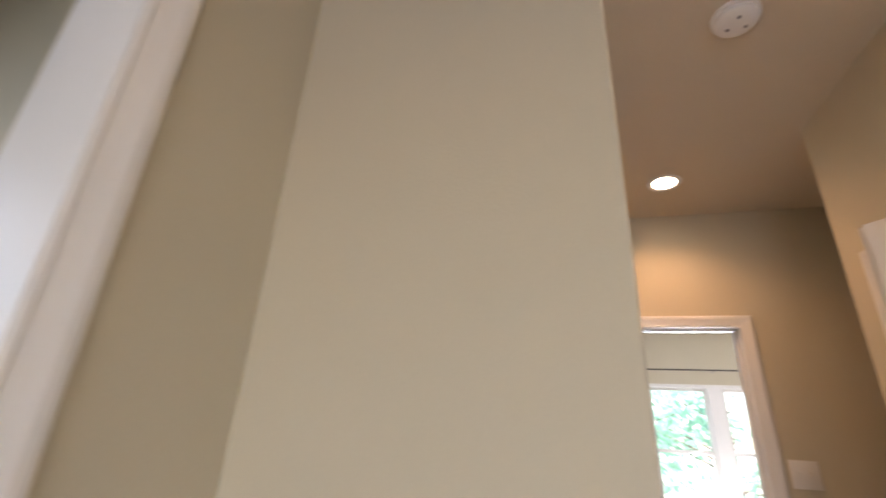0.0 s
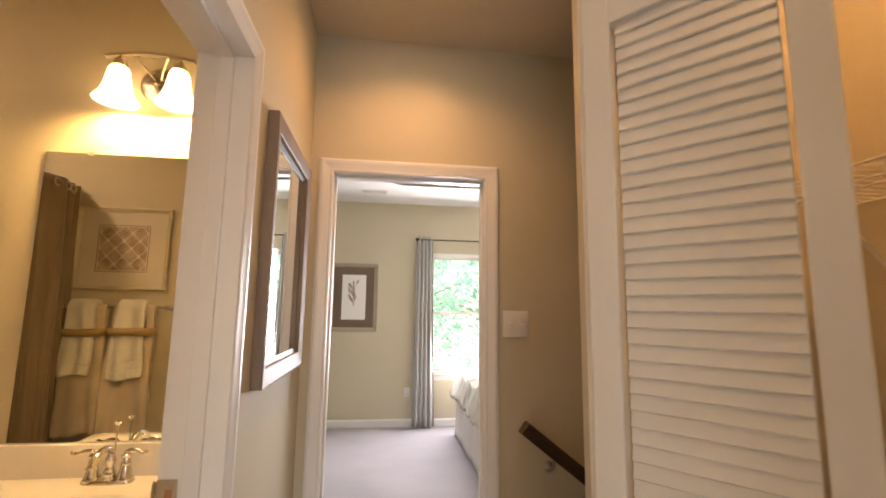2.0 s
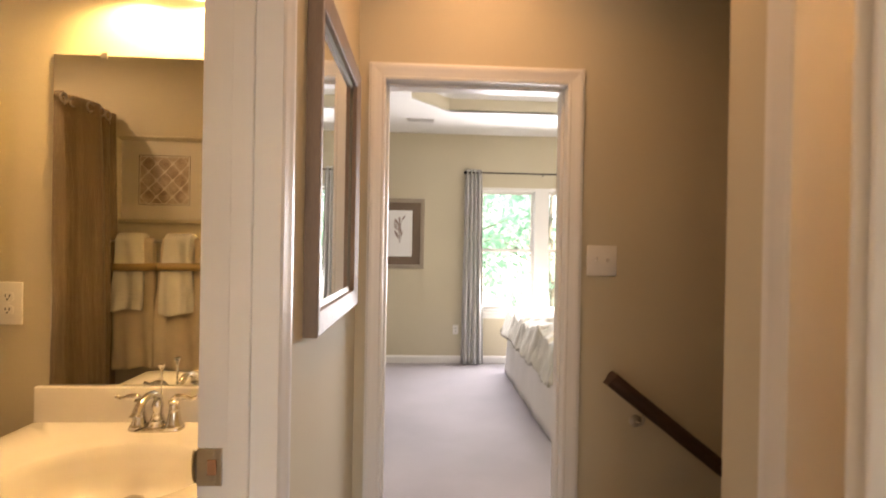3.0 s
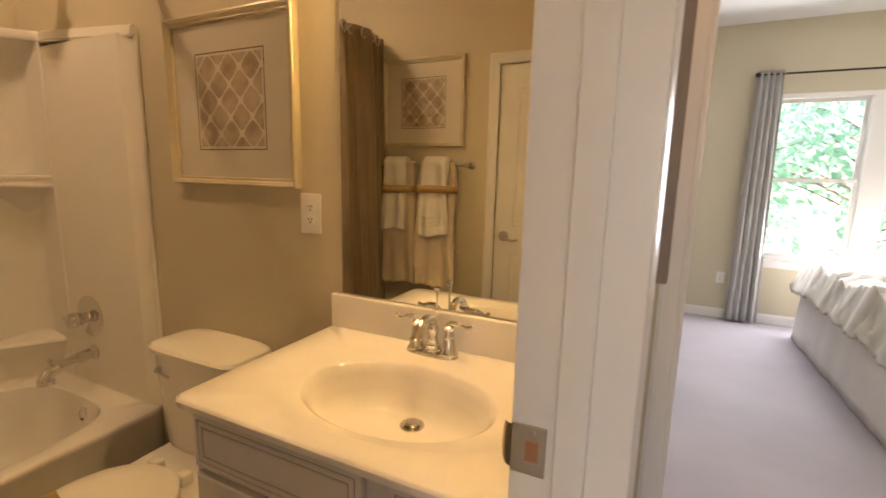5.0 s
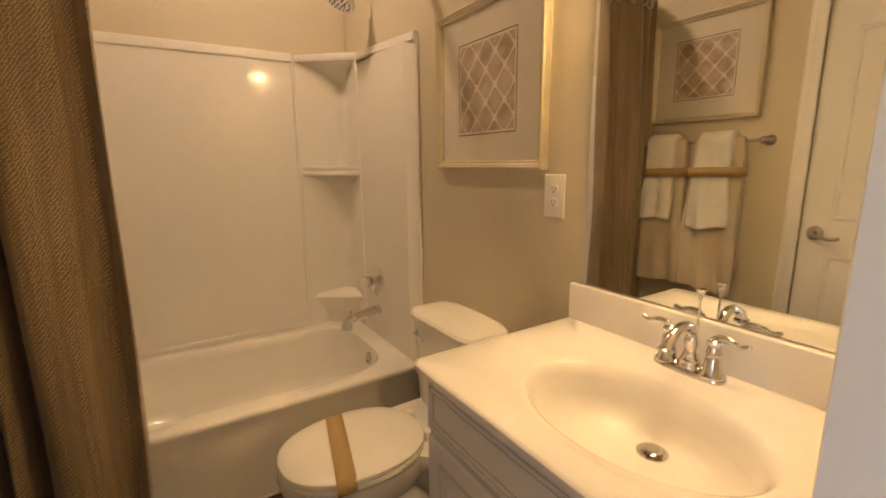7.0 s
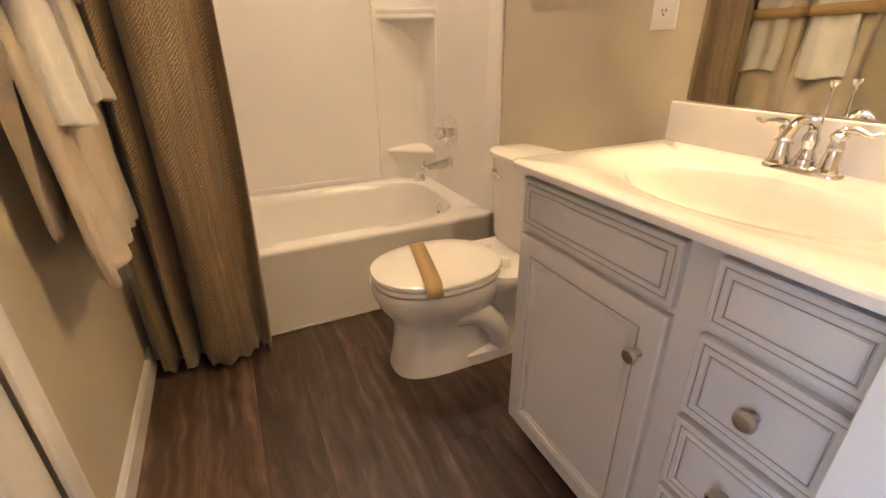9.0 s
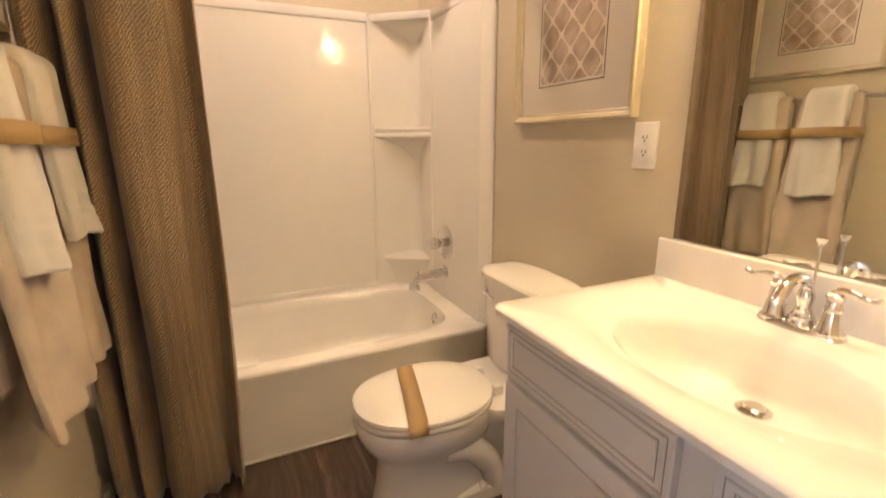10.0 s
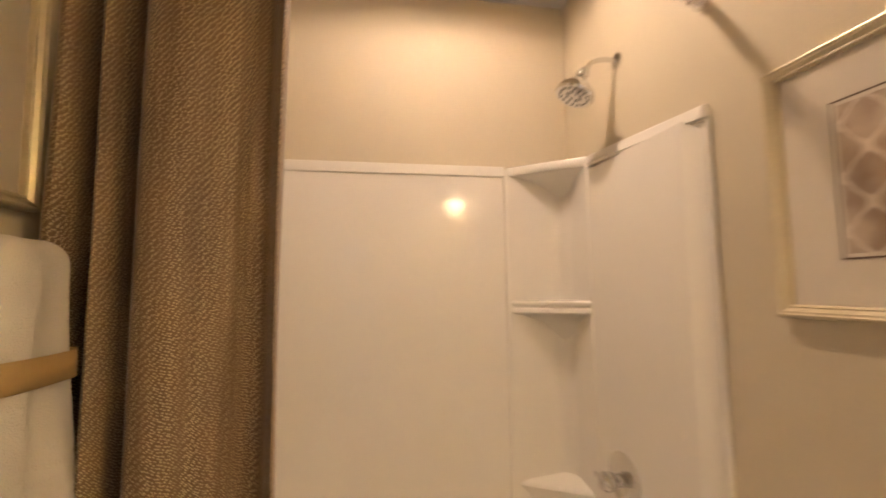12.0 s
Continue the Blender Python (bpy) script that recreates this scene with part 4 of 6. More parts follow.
fau = empty("faucet", "polished chrome centerset faucet with two lever handles", "faucet", (BX - 0.024, 2.402, VT))
fau.scale = (0.92, 0.88, 0.88)
bm = bmesh.new()
loft(bm, [[(x, y, z) for x, y in rounded_rect(-a, a, -b, b, 3.0, 40)] for a, b, z in ((0.082, 0.030, 0.0), (0.082, 0.030, 0.006), (0.078, 0.026, 0.012), (0.06, 0.012, 0.014))])
part("base", bm, CHROME, fau, smooth=True)
part("spout", tube(bmesh.new(), spline([(0, 0, 0.010), (0, 0.002, 0.025), (0, 0.004, 0.045), (0, 0.008, 0.075), (0, 0.0, 0.105), (0, -0.03, 0.122), (0, -0.07, 0.117), (0, -0.10, 0.092), (0, -0.106, 0.078)], 5),
     [0.026] * 3 + [0.024] * 4 + [0.017] * 4 + [0.0135] * 5 + [0.012] * 6 + [0.0115] * 10 + [0.0135] * 6 + [0.0185] * 3, 20), CHROME, fau, smooth=True)
part("spout_bell", lathe(bmesh.new(), [(0.030, 0.006), (0.031, 0.012), (0.027, 0.017), (0.020, 0.034), (0.0125, 0.050), (0.016, 0.066), (0.017, 0.078), (0.012, 0.092)], (0, 0.004, 0), 26), CHROME, fau, smooth=True)
part("pop_up_rod", lathe(bmesh.new(), [(0.003, 0.0), (0.0026, 0.172), (0.0055, 0.174), (0.0035, 0.180), (0.010, 0.190), (0.0105, 0.197), (0.004, 0.194), (0, 0.194)], (0, 0.024, 0.006), 14), CHROME, fau, smooth=True)
for s in (-1, 1):
    h = part("handle", lathe(bmesh.new(), [(0.027, 0.008), (0.028, 0.013), (0.024, 0.018), (0.0215, 0.022), (0.015, 0.058), (0.0145, 0.062), (0.017, 0.066), (0.0145, 0.070), (0.013, 0.082), (0.016, 0.086), (0.017, 0.093), (0.010, 0.100), (0, 0.101)], (s * 0.052, 0, 0), 26), CHROME, fau, smooth=True)
    bm = tube(bmesh.new(), spline([(s * 0.045, 0, 0.098), (s * 0.06, -0.002, 0.106), (s * 0.085, -0.004, 0.106), (s * 0.105, -0.004, 0.099), (s * 0.124, -0.003, 0.106)], 5), [0.006] * 4 + [0.0085] * 6 + [0.007] * 6 + [0.0065] * 4 + [0.005], 12)
    part("lever", bm, CHROME, h, smooth=True)

# ---- mirror, lamp, outlet ----
mir = empty("wall_mirror", "frameless wall mirror over the vanity", "mirror")
part("glass", box((-0.846, YM - 0.006, 1.014), (-0.120, YM - 0.0005, 1.992), 0.0015, 1), MIRROR, mir)
for x, z in ((-0.70, 1.992), (-0.27, 1.992), (-0.72, 1.018), (-0.25, 1.018)):
    part("clip", box((x - 0.010, YM - 0.0095, z - 0.010), (x + 0.010, YM - 0.006, z + 0.008), 0.002), CLEAR if z < 1.5 else NICKEL, mir)

lamp = empty("vanity_light", "two-light brushed nickel vanity fixture with frosted bell shades", "wall lamp")
part("backplate", lathe(bmesh.new(), [(0.066, 0), (0.066, 0.008), (0.058, 0.016), (0.02, 0.022), (0, 0.023)], seg=36, m=pose(-0.500, YM, 2.262, 90)), NICKEL, lamp, smooth=True)
part("finial", lathe(bmesh.new(), [(0.008, 0.02), (0.008, 0.028), (0, 0.032)], seg=12, m=pose(-0.500, YM, 2.262, 90)), NICKEL, lamp, smooth=True)
bm = bmesh.new()
arc = [(-0.640 + 0.292 * k / 12, 2.378, 2.318 + 0.018 * math.sin(math.pi * k / 12)) for k in range(13)]
loft(bm, [[(x, y - 0.009, z - 0.005), (x, y + 0.009, z - 0.005), (x, y + 0.009, z + 0.005), (x, y - 0.009, z + 0.005)] for x, y, z in arc])
part("bar", bm, NICKEL, lamp)
for sx in (-0.03, 0.03):
    part("strut", tube(bmesh.new(), spline([(-0.500 + sx * 0.3, YM - 0.018, 2.275), (-0.500 + sx, 2.42, 2.30), (-0.500 + sx * 2, 2.38, 2.33)], 4), 0.004, 8), NICKEL, lamp)
for bx in (-0.592, -0.396):
    part("socket", lathe(bmesh.new(), [(0.013, 0), (0.026, 0.004), (0.022, 0.022), (0.012, 0.034), (0.006, 0.045)], (bx, 2.378, 2.275), 20), NICKEL, lamp, smooth=True)
    prof = [(0.028, 2.277), (0.034, 2.262), (0.038, 2.235), (0.044, 2.205), (0.054, 2.178), (0.068, 2.158), (0.070, 2.155)]
    bm = bmesh.new()
    rings = [[(bx + r * math.cos(2 * math.pi * k / 32), 2.378 + r * math.sin(2 * math.pi * k / 32), z) for k in range(32)] for r, z in prof]
    loft(bm, rings, cap=False)
    sh = part("shade", bm, SHADE, lamp, "lit frosted white bell glass shade", smooth=True)
    md = sh.modifiers.new("thickness", "SOLIDIFY")
    md.thickness = 0.003


def cover_plate(name, m, w, h, kind, label):
    """A wall plate; local x right, z up, y into the wall."""
    ob = empty(name, label, "outlet" if kind == "outlet" else "light switch")
    ob.matrix_basis = m
    part("plate", box((-w / 2, -0.006, -h / 2), (w / 2, -0.0003, h / 2), 0.0025, 3), PLASTIC, ob, smooth=True)
    if kind == "outlet":
        for z in (-0.0195, 0.0195):
            bm = bmesh.new()
            loft(bm, [[(x, y, zz + z) for x, zz in rounded_rect(-0.0165 * f, 0.0165 * f, -0.0140 * f, 0.0140 * f, 3.5, 28)] for f, y in ((1, -0.0055), (1, -0.0072), (0.95, -0.0077))])
            so = part("socket", bm, PLASTIC, ob)
            for sx in (-0.006, 0.006):
                part("slot", box((sx - 0.0016, -0.0079, z - 0.001), (sx + 0.0016, -0.0070, z + 0.007)), DARK, so)
            part("ground_hole", lathe(bmesh.new(), [(0.0030, 0), (0.0030, 0.0006), (0, 0.0007)], seg=10, m=pose(0, -0.0075, z - 0.007, 90)), DARK, so)
        part("screw", lathe(bmesh.new(), [(0.003, 0), (0.002, 0.0012), (0, 0.0013)], seg=10, m=pose(0, -0.006, 0, 90)), PLASTIC, ob)
    else:
        xs = (0.0,) if kind == "single" else (-0.023, 0.023)
        for sx in xs:
            tg = part("toggle_slot", box((sx - 0.0055, -0.0072, -0.0125), (sx + 0.0055, -0.005, 0.0125), 0.001), PLASTIC, ob)
            bm = box((sx - 0.0042, -0.020, -0.004), (sx + 0.0042, -0.005, 0.006), 0.0015)
            bmesh.ops.rotate(bm, verts=bm.verts, cent=(sx, -0.005, 0), matrix=Matrix.Rotation(radians(-28), 3, "X"))
            part("toggle", bm, PLASTIC, tg)
            for z in (-0.03, 0.03):
                part("screw", lathe(bmesh.new(), [(0.003, 0), (0.002, 0.0012), (0, 0.0013)], seg=10, m=pose(sx, -0.006, z, 90)), PLASTIC, ob)
    return ob


cover_plate("wall_outlet", pose(-0.966, YM, 1.253), 0.080, 0.126, "outlet", "white duplex wall outlet beside the mirror")


# ---- framed prints ----
FRAME = [(0, 0.0), (0, 0.024), (0.003, 0.029), (0.007, 0.030), (0.010, 0.027), (0.014, 0.026), (0.021, 0.019), (0.024, 0.020), (0.027, 0.018), (0.028, 0.012), (0.028, 0.006)]


def framed(name, m, w, h, profile, frame_mat, label, mat_mat=None):
    """A picture; local x right, z up, the wall at y = 0 and the room towards -y."""
    ob = empty(name, label, "picture")
    ob.matrix_basis = m
    rect = [(-w / 2, -h / 2), (w / 2, -h / 2), (w / 2, h / 2), (-w / 2, h / 2)]
    ring_rows = []
    for i, (x, z) in enumerate(rect):
        sx, sz = (1 if i in (0, 3) else -1), (1 if i < 2 else -1)
        ring_rows.append([(x + sx * a, -d - 0.0005, z + sz * a) for a, d in profile])
    bm = bmesh.new()
    loft(bm, ring_rows + [ring_rows[0]], cap=False)
    bmesh.ops.remove_doubles(bm, verts=bm.verts, dist=1e-5)
    part("frame", bm, frame_mat, ob)
    a = profile[-1][0]
    part("mat_board", box((-w / 2 + a - 0.004, -0.008, -h / 2 + a - 0.004), (w / 2 - a + 0.004, -0.003, h / 2 - a + 0.004)), mat_mat or MATBOARD, ob)
    return ob


def outline(bm, x0, x1, z0, z1, w, y):
    r = [(x0, z0), (x1, z0), (x1, z1), (x0, z1)]
    return loft(bm, [[(x + q * (1 if i in (0, 3) else -1), y, z + q * (1 if i < 2 else -1)) for i, (x, z) in enumerate(r)] for q in (0, w)], cap=False)


def trellis_picture(m, label):
    ob = framed("framed_print", m, 0.590, 0.556, FRAME, GOLD, label)
    ob["group"] = "trellis prints"
    pr = part("print", box((-0.152, -0.0088, -0.150), (0.152, -0.008, 0.150)), LATTICE, ob, "taupe watercolour trellis print")
    part("print_margin", outline(bmesh.new(), -0.158, 0.158, -0.156, 0.156, 0.008, -0.0089), MATBOARD, pr)
    part("print_line", outline(bmesh.new(), -0.161, 0.161, -0.159, 0.159, 0.004, -0.0092), PRINTLINE, pr)
    g = part("glass", box((-0.268, -0.0125, -0.251), (0.268, -0.0115, 0.251)), CLEAR, ob)
    g.visible_shadow = False
    return ob


trellis_picture(pose(-1.296, YM, 1.608), "gold framed taupe trellis print above the toilet")
trellis_picture(pose(-1.408, YT, 1.838, 0, 0, 180), "gold framed taupe trellis print above the towel bar")

# ---- towels ----
BARY, BARZ = YT + 0.075, 1.446
barob = empty("towel_bar", "brushed nickel towel bar with round ends", "towel bar")
part("bar", tube(bmesh.new(), [(-1.690, BARY, BARZ), (-1.060, BARY, BARZ)], 0.009, 14), NICKEL, barob, smooth=True)
for x in (-1.690, -1.060):
    part("post", lathe(bmesh.new(), [(0.026, 0), (0.026, 0.006), (0.014, 0.014), (0.011, 0.06), (0.016, 0.066), (0.018, 0.08), (0.010, 0.088), (0, 0.089)], seg=24, m=pose(x, YT, BARZ, -90)), NICKEL, barob, smooth=True)


def hung_towel(name, x0, x1, front_z, back_z, off, thick, mat, label, flare, seed, group):
    """A folded towel over the bar: an outline in y and z swept across its width."""
    rnd = random.Random(seed)
    ph = [rnd.uniform(0, 6.28) for _ in range(6)]
    n = 22
    rings = []
    for i in range(n + 1):
        u = i / n
        fold = 0.5 + 0.5 * math.sin(2 * math.pi * (u * 2.2) + ph[0])
        out, inn = [], []
        r = off
        steps = 44
        for k in range(steps + 1):            # up the front
            f = k / steps
            z = front_z + (BARZ - front_z) * f
            low = (1 - f)
            y = BARY + r + thick / 2 + flare * low ** 1.3 * (0.45 + 0.55 * fold) + 0.006 * math.sin(9 * z + ph[1] + 5 * u)
            y -= 0.0035 * sum(1 for h in (0.055, 0.085, 0.10, 0.115) if abs(z - front_z - h) < 0.006)
            out.append((y, z))
        for k in range(1, 8):                 # over the bar
            a = math.pi * k / 8
            out.append((BARY + (r + thick / 2) * math.cos(a), BARZ + (r + thick / 2) * math.sin(a)))
        for k in range(7):                    # down the back
            z = BARZ - (BARZ - back_z) * k / 6
            out.append((BARY - r - thick / 2 + 0.004 * math.sin(8 * z + ph[2]), z))
        for (y, z) in reversed(out):
            c = (y - BARY)
            if z > BARZ:
                d = math.hypot(y - BARY, z - BARZ)
                q = max(0.0, d - thick) / d
                inn.append((BARY + (y - BARY) * q, BARZ + (z - BARZ) * q))
            else:
                inn.append((y - thick if c > 0 else y + thick, z + 0.002))
        e = min(u, 1 - u) * n
        squash = 1.0 if e >= 1 else 0.72
        ring = []
        for (y, z), (yi, zi) in zip(out, reversed(inn)):
            my, mz = (y + yi) / 2, (z + zi) / 2
            ring.append((my + (y - my) * squash, mz + (z - mz) * squash))
        back = []
        for (y, z), (yi, zi) in zip(out, reversed(inn)):
            my, mz = (y + yi) / 2, (z + zi) / 2
            back.append((my + (yi - my) * squash, mz + (zi - mz) * squash))
        full = ring + back[::-1]
        row = []
        for y, z in full:
            low = max(0.0, (BARZ - z) / (BARZ - front_z))
            xx = x0 + (x1 - x0) * u
            xx += (u - 0.5) * 0.04 * low * (1 if flare else 0) + 0.012 * math.sin(6 * z + ph[3]) * low
            row.append((xx, y + 0.005 * math.sin(9 * u + 6 * z + ph[5]), z + 0.010 * math.sin(5 * u + ph[4]) * low))
        rings.append(row)
    ob = part(name, loft(bmesh.new(), rings), mat, smooth=True)
    tagged(ob, label, "towel", group)
    sub = ob.modifiers.new("soft", "SUBSURF")
    sub.levels = sub.render_levels = 1
    return ob


hung_towel("bath_towel", -1.64, -1.42, 0.66, 0.74, 0.012, 0.022, TAN_TOWEL, "tan terry bath towel folded over the bar", 0.040, 3, "bath towels")
hung_towel("bath_towel", -1.38, -1.13, 0.66, 0.78, 0.012, 0.022, TAN_TOWEL, "tan terry bath towel hanging beside the linen door", 0.060, 8, "bath towels")
hung_towel("hand_towel", -1.635, -1.475, 1.02, 1.10, 0.038, 0.032, WHITE_TOWEL, "white terry hand towel laid over a tan towel", 0.034, 5, "hand towels")
hung_towel("hand_towel", -1.345, -1.175, 1.00, 1.10, 0.038, 0.032, WHITE_TOWEL, "white terry hand towel laid over the wider tan towel", 0.040, 11, "hand towels")
for x0, x1, nm in ((-1.650, -1.416, "ribbon_band"), (-1.386, -1.124, "ribbon_band")):
    bm = bmesh.new()
    rows = []
    for z in (1.266, 1.313):
        rows.append([(x, y, z + 0.004 * math.sin(9 * x)) for x, y in rounded_rect(x0, x1, BARY - 0.058, BARY + 0.078, 5, 40)])
    loft(bm, rows, cap=False)
    rb = tagged(part(nm, bm, RIBBON, smooth=True), "tan ribbon tied flat round a hung towel pair", "ribbon", "towel ribbons")
    md = rb.modifiers.new("thickness", "SOLIDIFY")
    md.thickness = 0.0015


# ---- hall: trim and fittings ----
WALNUT = material("dark stained handrail wood", (0.055, 0.028, 0.018), 0.35, vary=0.3, scale=3, grain=60, bump=0.06, stretch=(1, 8, 8))
FRAME_WOOD = material("grey brown wood frame", (0.24, 0.17, 0.125), 0.5, vary=0.25, scale=3, grain=50, bump=0.15, stretch=(8, 8, 1))
SILVER = material("pale silver bevel", (0.20, 0.19, 0.16), 0.45, 0.3, vary=0.08)
WIRE = material("white vinyl coated wire", (0.78, 0.75, 0.70), 0.4, vary=0.02, bump=0.0)
BEIGE_CLOTH = material("beige woven blanket", (0.62, 0.50, 0.36), 0.9, vary=0.1, grain=260, bump=0.6)
BROWN_CLOTH = material("brown blanket lining", (0.20, 0.11, 0.06), 0.9, vary=0.15, grain=200, bump=0.5)
LIT = glow_material("lit downlight lens", (1.0, 0.86, 0.66), 6.0)

casing_of("trim_bedroom_door", door_casing(bmesh.new(), "x", YE, -1, BA, BB, BH), "white moulded casing round the bedroom doorway")
casing_of("trim_bedroom_door_inside", door_casing(bmesh.new(), "x", YE + 0.115, 1, BA, BB, BH), "white casing of the doorway inside the bedroom")
jb = boxes(((BA - 0.018, YE, 0), (BA, YE + 0.115, BH)), ((BB, YE, 0), (BB + 0.018, YE + 0.115, BH)), ((BA - 0.018, YE, BH), (BB + 0.018, YE + 0.115, BH + 0.018)))
for x0, x1 in ((BA, BA + 0.011), (BB - 0.011, BB)):
    add_box(jb, (x0, YE + 0.038, 0), (x1, YE + 0.072, BH), 0.002)
add_box(jb, (BA, YE + 0.038, BH - 0.011), (BB, YE + 0.072, BH), 0.002)
casing_of("door_3", jb, "white jamb of the open bedroom doorway")
casing_of("trim_closet", door_casing(bmesh.new(), "y", XR, -1, CA, CB, CH), "white moulded casing round the closet opening")
casing_of("door_4", boxes(((XR, CA - 0.018, 0), (XR + 0.115, CA, CH)), ((XR, CB, 0), (XR + 0.115, CB + 0.018, CH)), ((XR, CA - 0.018, CH), (XR + 0.115, CB + 0.018, CH + 0.018))), "white jamb of the closet opening")
casing_of("trim_side_room", door_casing(bmesh.new(), "y", -0.55, 1, -0.30, 0.482, 2.05), "white casing of a side room doorway")
casing_of("door_5", boxes(((-0.66, -0.32, 0), (-0.55, -0.30, 2.07)), ((-0.66, 0.482, 0), (-0.55, 0.50, 2.07)), ((-0.66, -0.30, 2.05), (-0.55, 0.482, 2.07))), "white jamb of an open side room doorway")
track = tagged(part("bifold_track", boxes(((0.935, CA + 0.004, CH - 0.024), (0.938, CB - 0.004, CH - 0.001)), ((0.962, CA + 0.004, CH - 0.024), (0.965, CB - 0.004, CH - 0.001)), ((0.938, CA + 0.004, CH - 0.004), (0.962, CB - 0.004, CH - 0.001))), NICKEL), "metal bifold door track under the closet head", "door track")
bm = bmesh.new()
baseboard(bm, (0, 0.797, 0), (0, DA - 0.0625, 0), (1, 0, 0))
baseboard(bm, (0, DB + 0.0625, 0), (0, YE, 0), (1, 0, 0))
baseboard(bm, (XR, CB + 0.0625, 0), (XR, 2.04, 0), (-1, 0, 0))
tagged(part("baseboard_hall", bm, TRIM), "white moulded baseboard of the hall", "baseboard", kind="structure")


# ---- louvred bifold doors ----
LHGT, LT = 2.036, 0.028
slat_me = None


def louvre_panel(parent, a, b, flip):
    """One leaf from a to b in plan, with stiles, rails and slats."""
    global slat_me
    d = Vector((b[0] - a[0], b[1] - a[1], 0))
    w = d.length - 0.004
    ang = math.degrees(math.atan2(d.y, d.x))
    m = pose(a[0], a[1], 0.025, 0, 0, ang)
    leaf = part("leaf", box((0.002, -LT / 2, 0), (0.052, LT / 2, LHGT), 0.003), DOORWHITE, parent, "white louvred door leaf")
    leaf.matrix_basis = m
    bm = box((w - 0.050, -LT / 2, 0), (w, LT / 2, LHGT), 0.003)
    part("stile", bm, DOORWHITE, leaf)
    for z0, z1 in ((0.0, 0.14), (LHGT - 0.096, LHGT)):
        part("rail", box((0.052, -LT / 2 + 0.001, z0), (w - 0.050, LT / 2 - 0.001, z1), 0.002), DOORWHITE, leaf)
    if slat_me is None:
        bm = box((-0.1145, -0.0198, -0.0025), (0.1145, 0.0198, 0.0025), 0.002, 1)
        slat_me = bpy.data.meshes.new("slat")
        bm.to_mesh(slat_me)
        bm.free()
        slat_me.materials.append(DOORWHITE)
    z = 0.158
    while z < LHGT - 0.094:
        s = new("slat", slat_me)
        s.parent = leaf
        s.matrix_basis = pose((w + 0.002) / 2, 0, z, flip * 77)
        z += 0.0254
    return leaf


for pts, nm in ((((0.94, 1.752), (0.698, 1.525), (0.918, 1.255)), "far"), (((0.94, 0.560), (0.70, 0.795), (0.925, 1.055)), "near")):
    bi = empty("bifold_door", "white louvred bifold closet door standing half folded", "door", group="closet doors")
    s = 1 if nm == "far" else -1
    louvre_panel(bi, pts[0], pts[1], s)
    leaf = louvre_panel(bi, pts[1], pts[2], s)
    if nm == "far":
        part("pull_knob", lathe(bmesh.new(), [(0.008, 0), (0.007, 0.012), (0.016, 0.02), (0.015, 0.03), (0, 0.034)], seg=20, m=pose(0.025, -LT / 2, 0.93, 90)), DOORWHITE, leaf, smooth=True)

# ---- closet ----
shelf = empty("wire_shelf", "white wire closet shelf with diagonal braces", "shelf")
SZC, SXF, SXB = 1.768, 1.30, 1.648
for z in (SZC, SZC - 0.035):
    part("lip_rod", tube(bmesh.new(), [(SXF, 0.21, z), (SXF, 1.925, z)], 0.0032, 8), WIRE, shelf)
part("back_rod", tube(bmesh.new(), [(SXB - 0.004, 0.21, SZC), (SXB - 0.004, 1.925, SZC)], 0.0032, 8), WIRE, shelf)
part("middle_rod", tube(bmesh.new(), [(1.47, 0.21, SZC - 0.004), (1.47, 1.925, SZC - 0.004)], 0.0032, 8), WIRE, shelf)
wire_me = None
y = 0.23
while y < 1.92:
    if wire_me is None:
        bm = tube(bmesh.new(), [(SXF + 0.003, 0, 0.003), (SXF + 0.004, 0, 0.005), (SXB - 0.004, 0, 0.005)], 0.0014, 6)
        wire_me = bpy.data.meshes.new("wire")
        bm.to_mesh(wire_me)
        bm.free()
        wire_me.materials.append(WIRE)
    o = new("wire", wire_me)
    o.parent, o.location = shelf, (0, y, SZC)
    y += 0.0320
for y in [0.23 + 0.256 * k for k in range(7)]:
    part("lip_wire", tube(bmesh.new(), [(SXF, y, SZC - 0.035), (SXF, y, SZC)], 0.0022, 6), WIRE, shelf)
for y in (0.6, 1.15, 1.66):
    part("brace", tube(bmesh.new(), [(SXF + 0.01, y, SZC - 0.035), (1.645, y, SZC - 0.36)], 0.005, 8), WIRE, shelf)
FABRIC_SHADE = material("beige fabric shade", (0.66, 0.54, 0.40), 0.9, vary=0.08, grain=300, bump=0.4)
pend = empty("closet_pendant", "beige conical fabric pendant shade with a brown rim", "pendant lamp", (1.425, 1.485, 0.036))
bm = bmesh.new()
loft(bm, [[(r * math.cos(2 * math.pi * k / 32), r * math.sin(2 * math.pi * k / 32), z) for k in range(32)] for r, z in ((0.066, 1.868), (0.057, 1.91), (0.044, 1.97), (0.032, 2.02), (0.018, 2.04))], cap=False)
shd = part("shade", bm, FABRIC_SHADE, pend, smooth=True)
md = shd.modifiers.new("thickness", "SOLIDIFY")
md.thickness = 0.002
bm = bmesh.new()
loft(bm, [[(r * math.cos(2 * math.pi * k / 32), r * math.sin(2 * math.pi * k / 32), z) for k in range(32)] for r, z in ((0.0675, 1.864), (0.0645, 1.878), (0.0615, 1.878), (0.0645, 1.864), (0.0675, 1.864))], cap=False)
part("rim", bm, BROWN_CLOTH, pend, "brown fabric rim")
part("cord", tube(bmesh.new(), [(0, 0, 2.035), (0, 0, H - 0.046)], 0.0013, 8), FABRIC_SHADE, pend)
part("canopy", lathe(bmesh.new(), [(0.045, -0.02), (0.05, -0.012), (0.05, -0.001)], (0, 0, H - 0.036), 28), PLASTIC, pend, smooth=True)

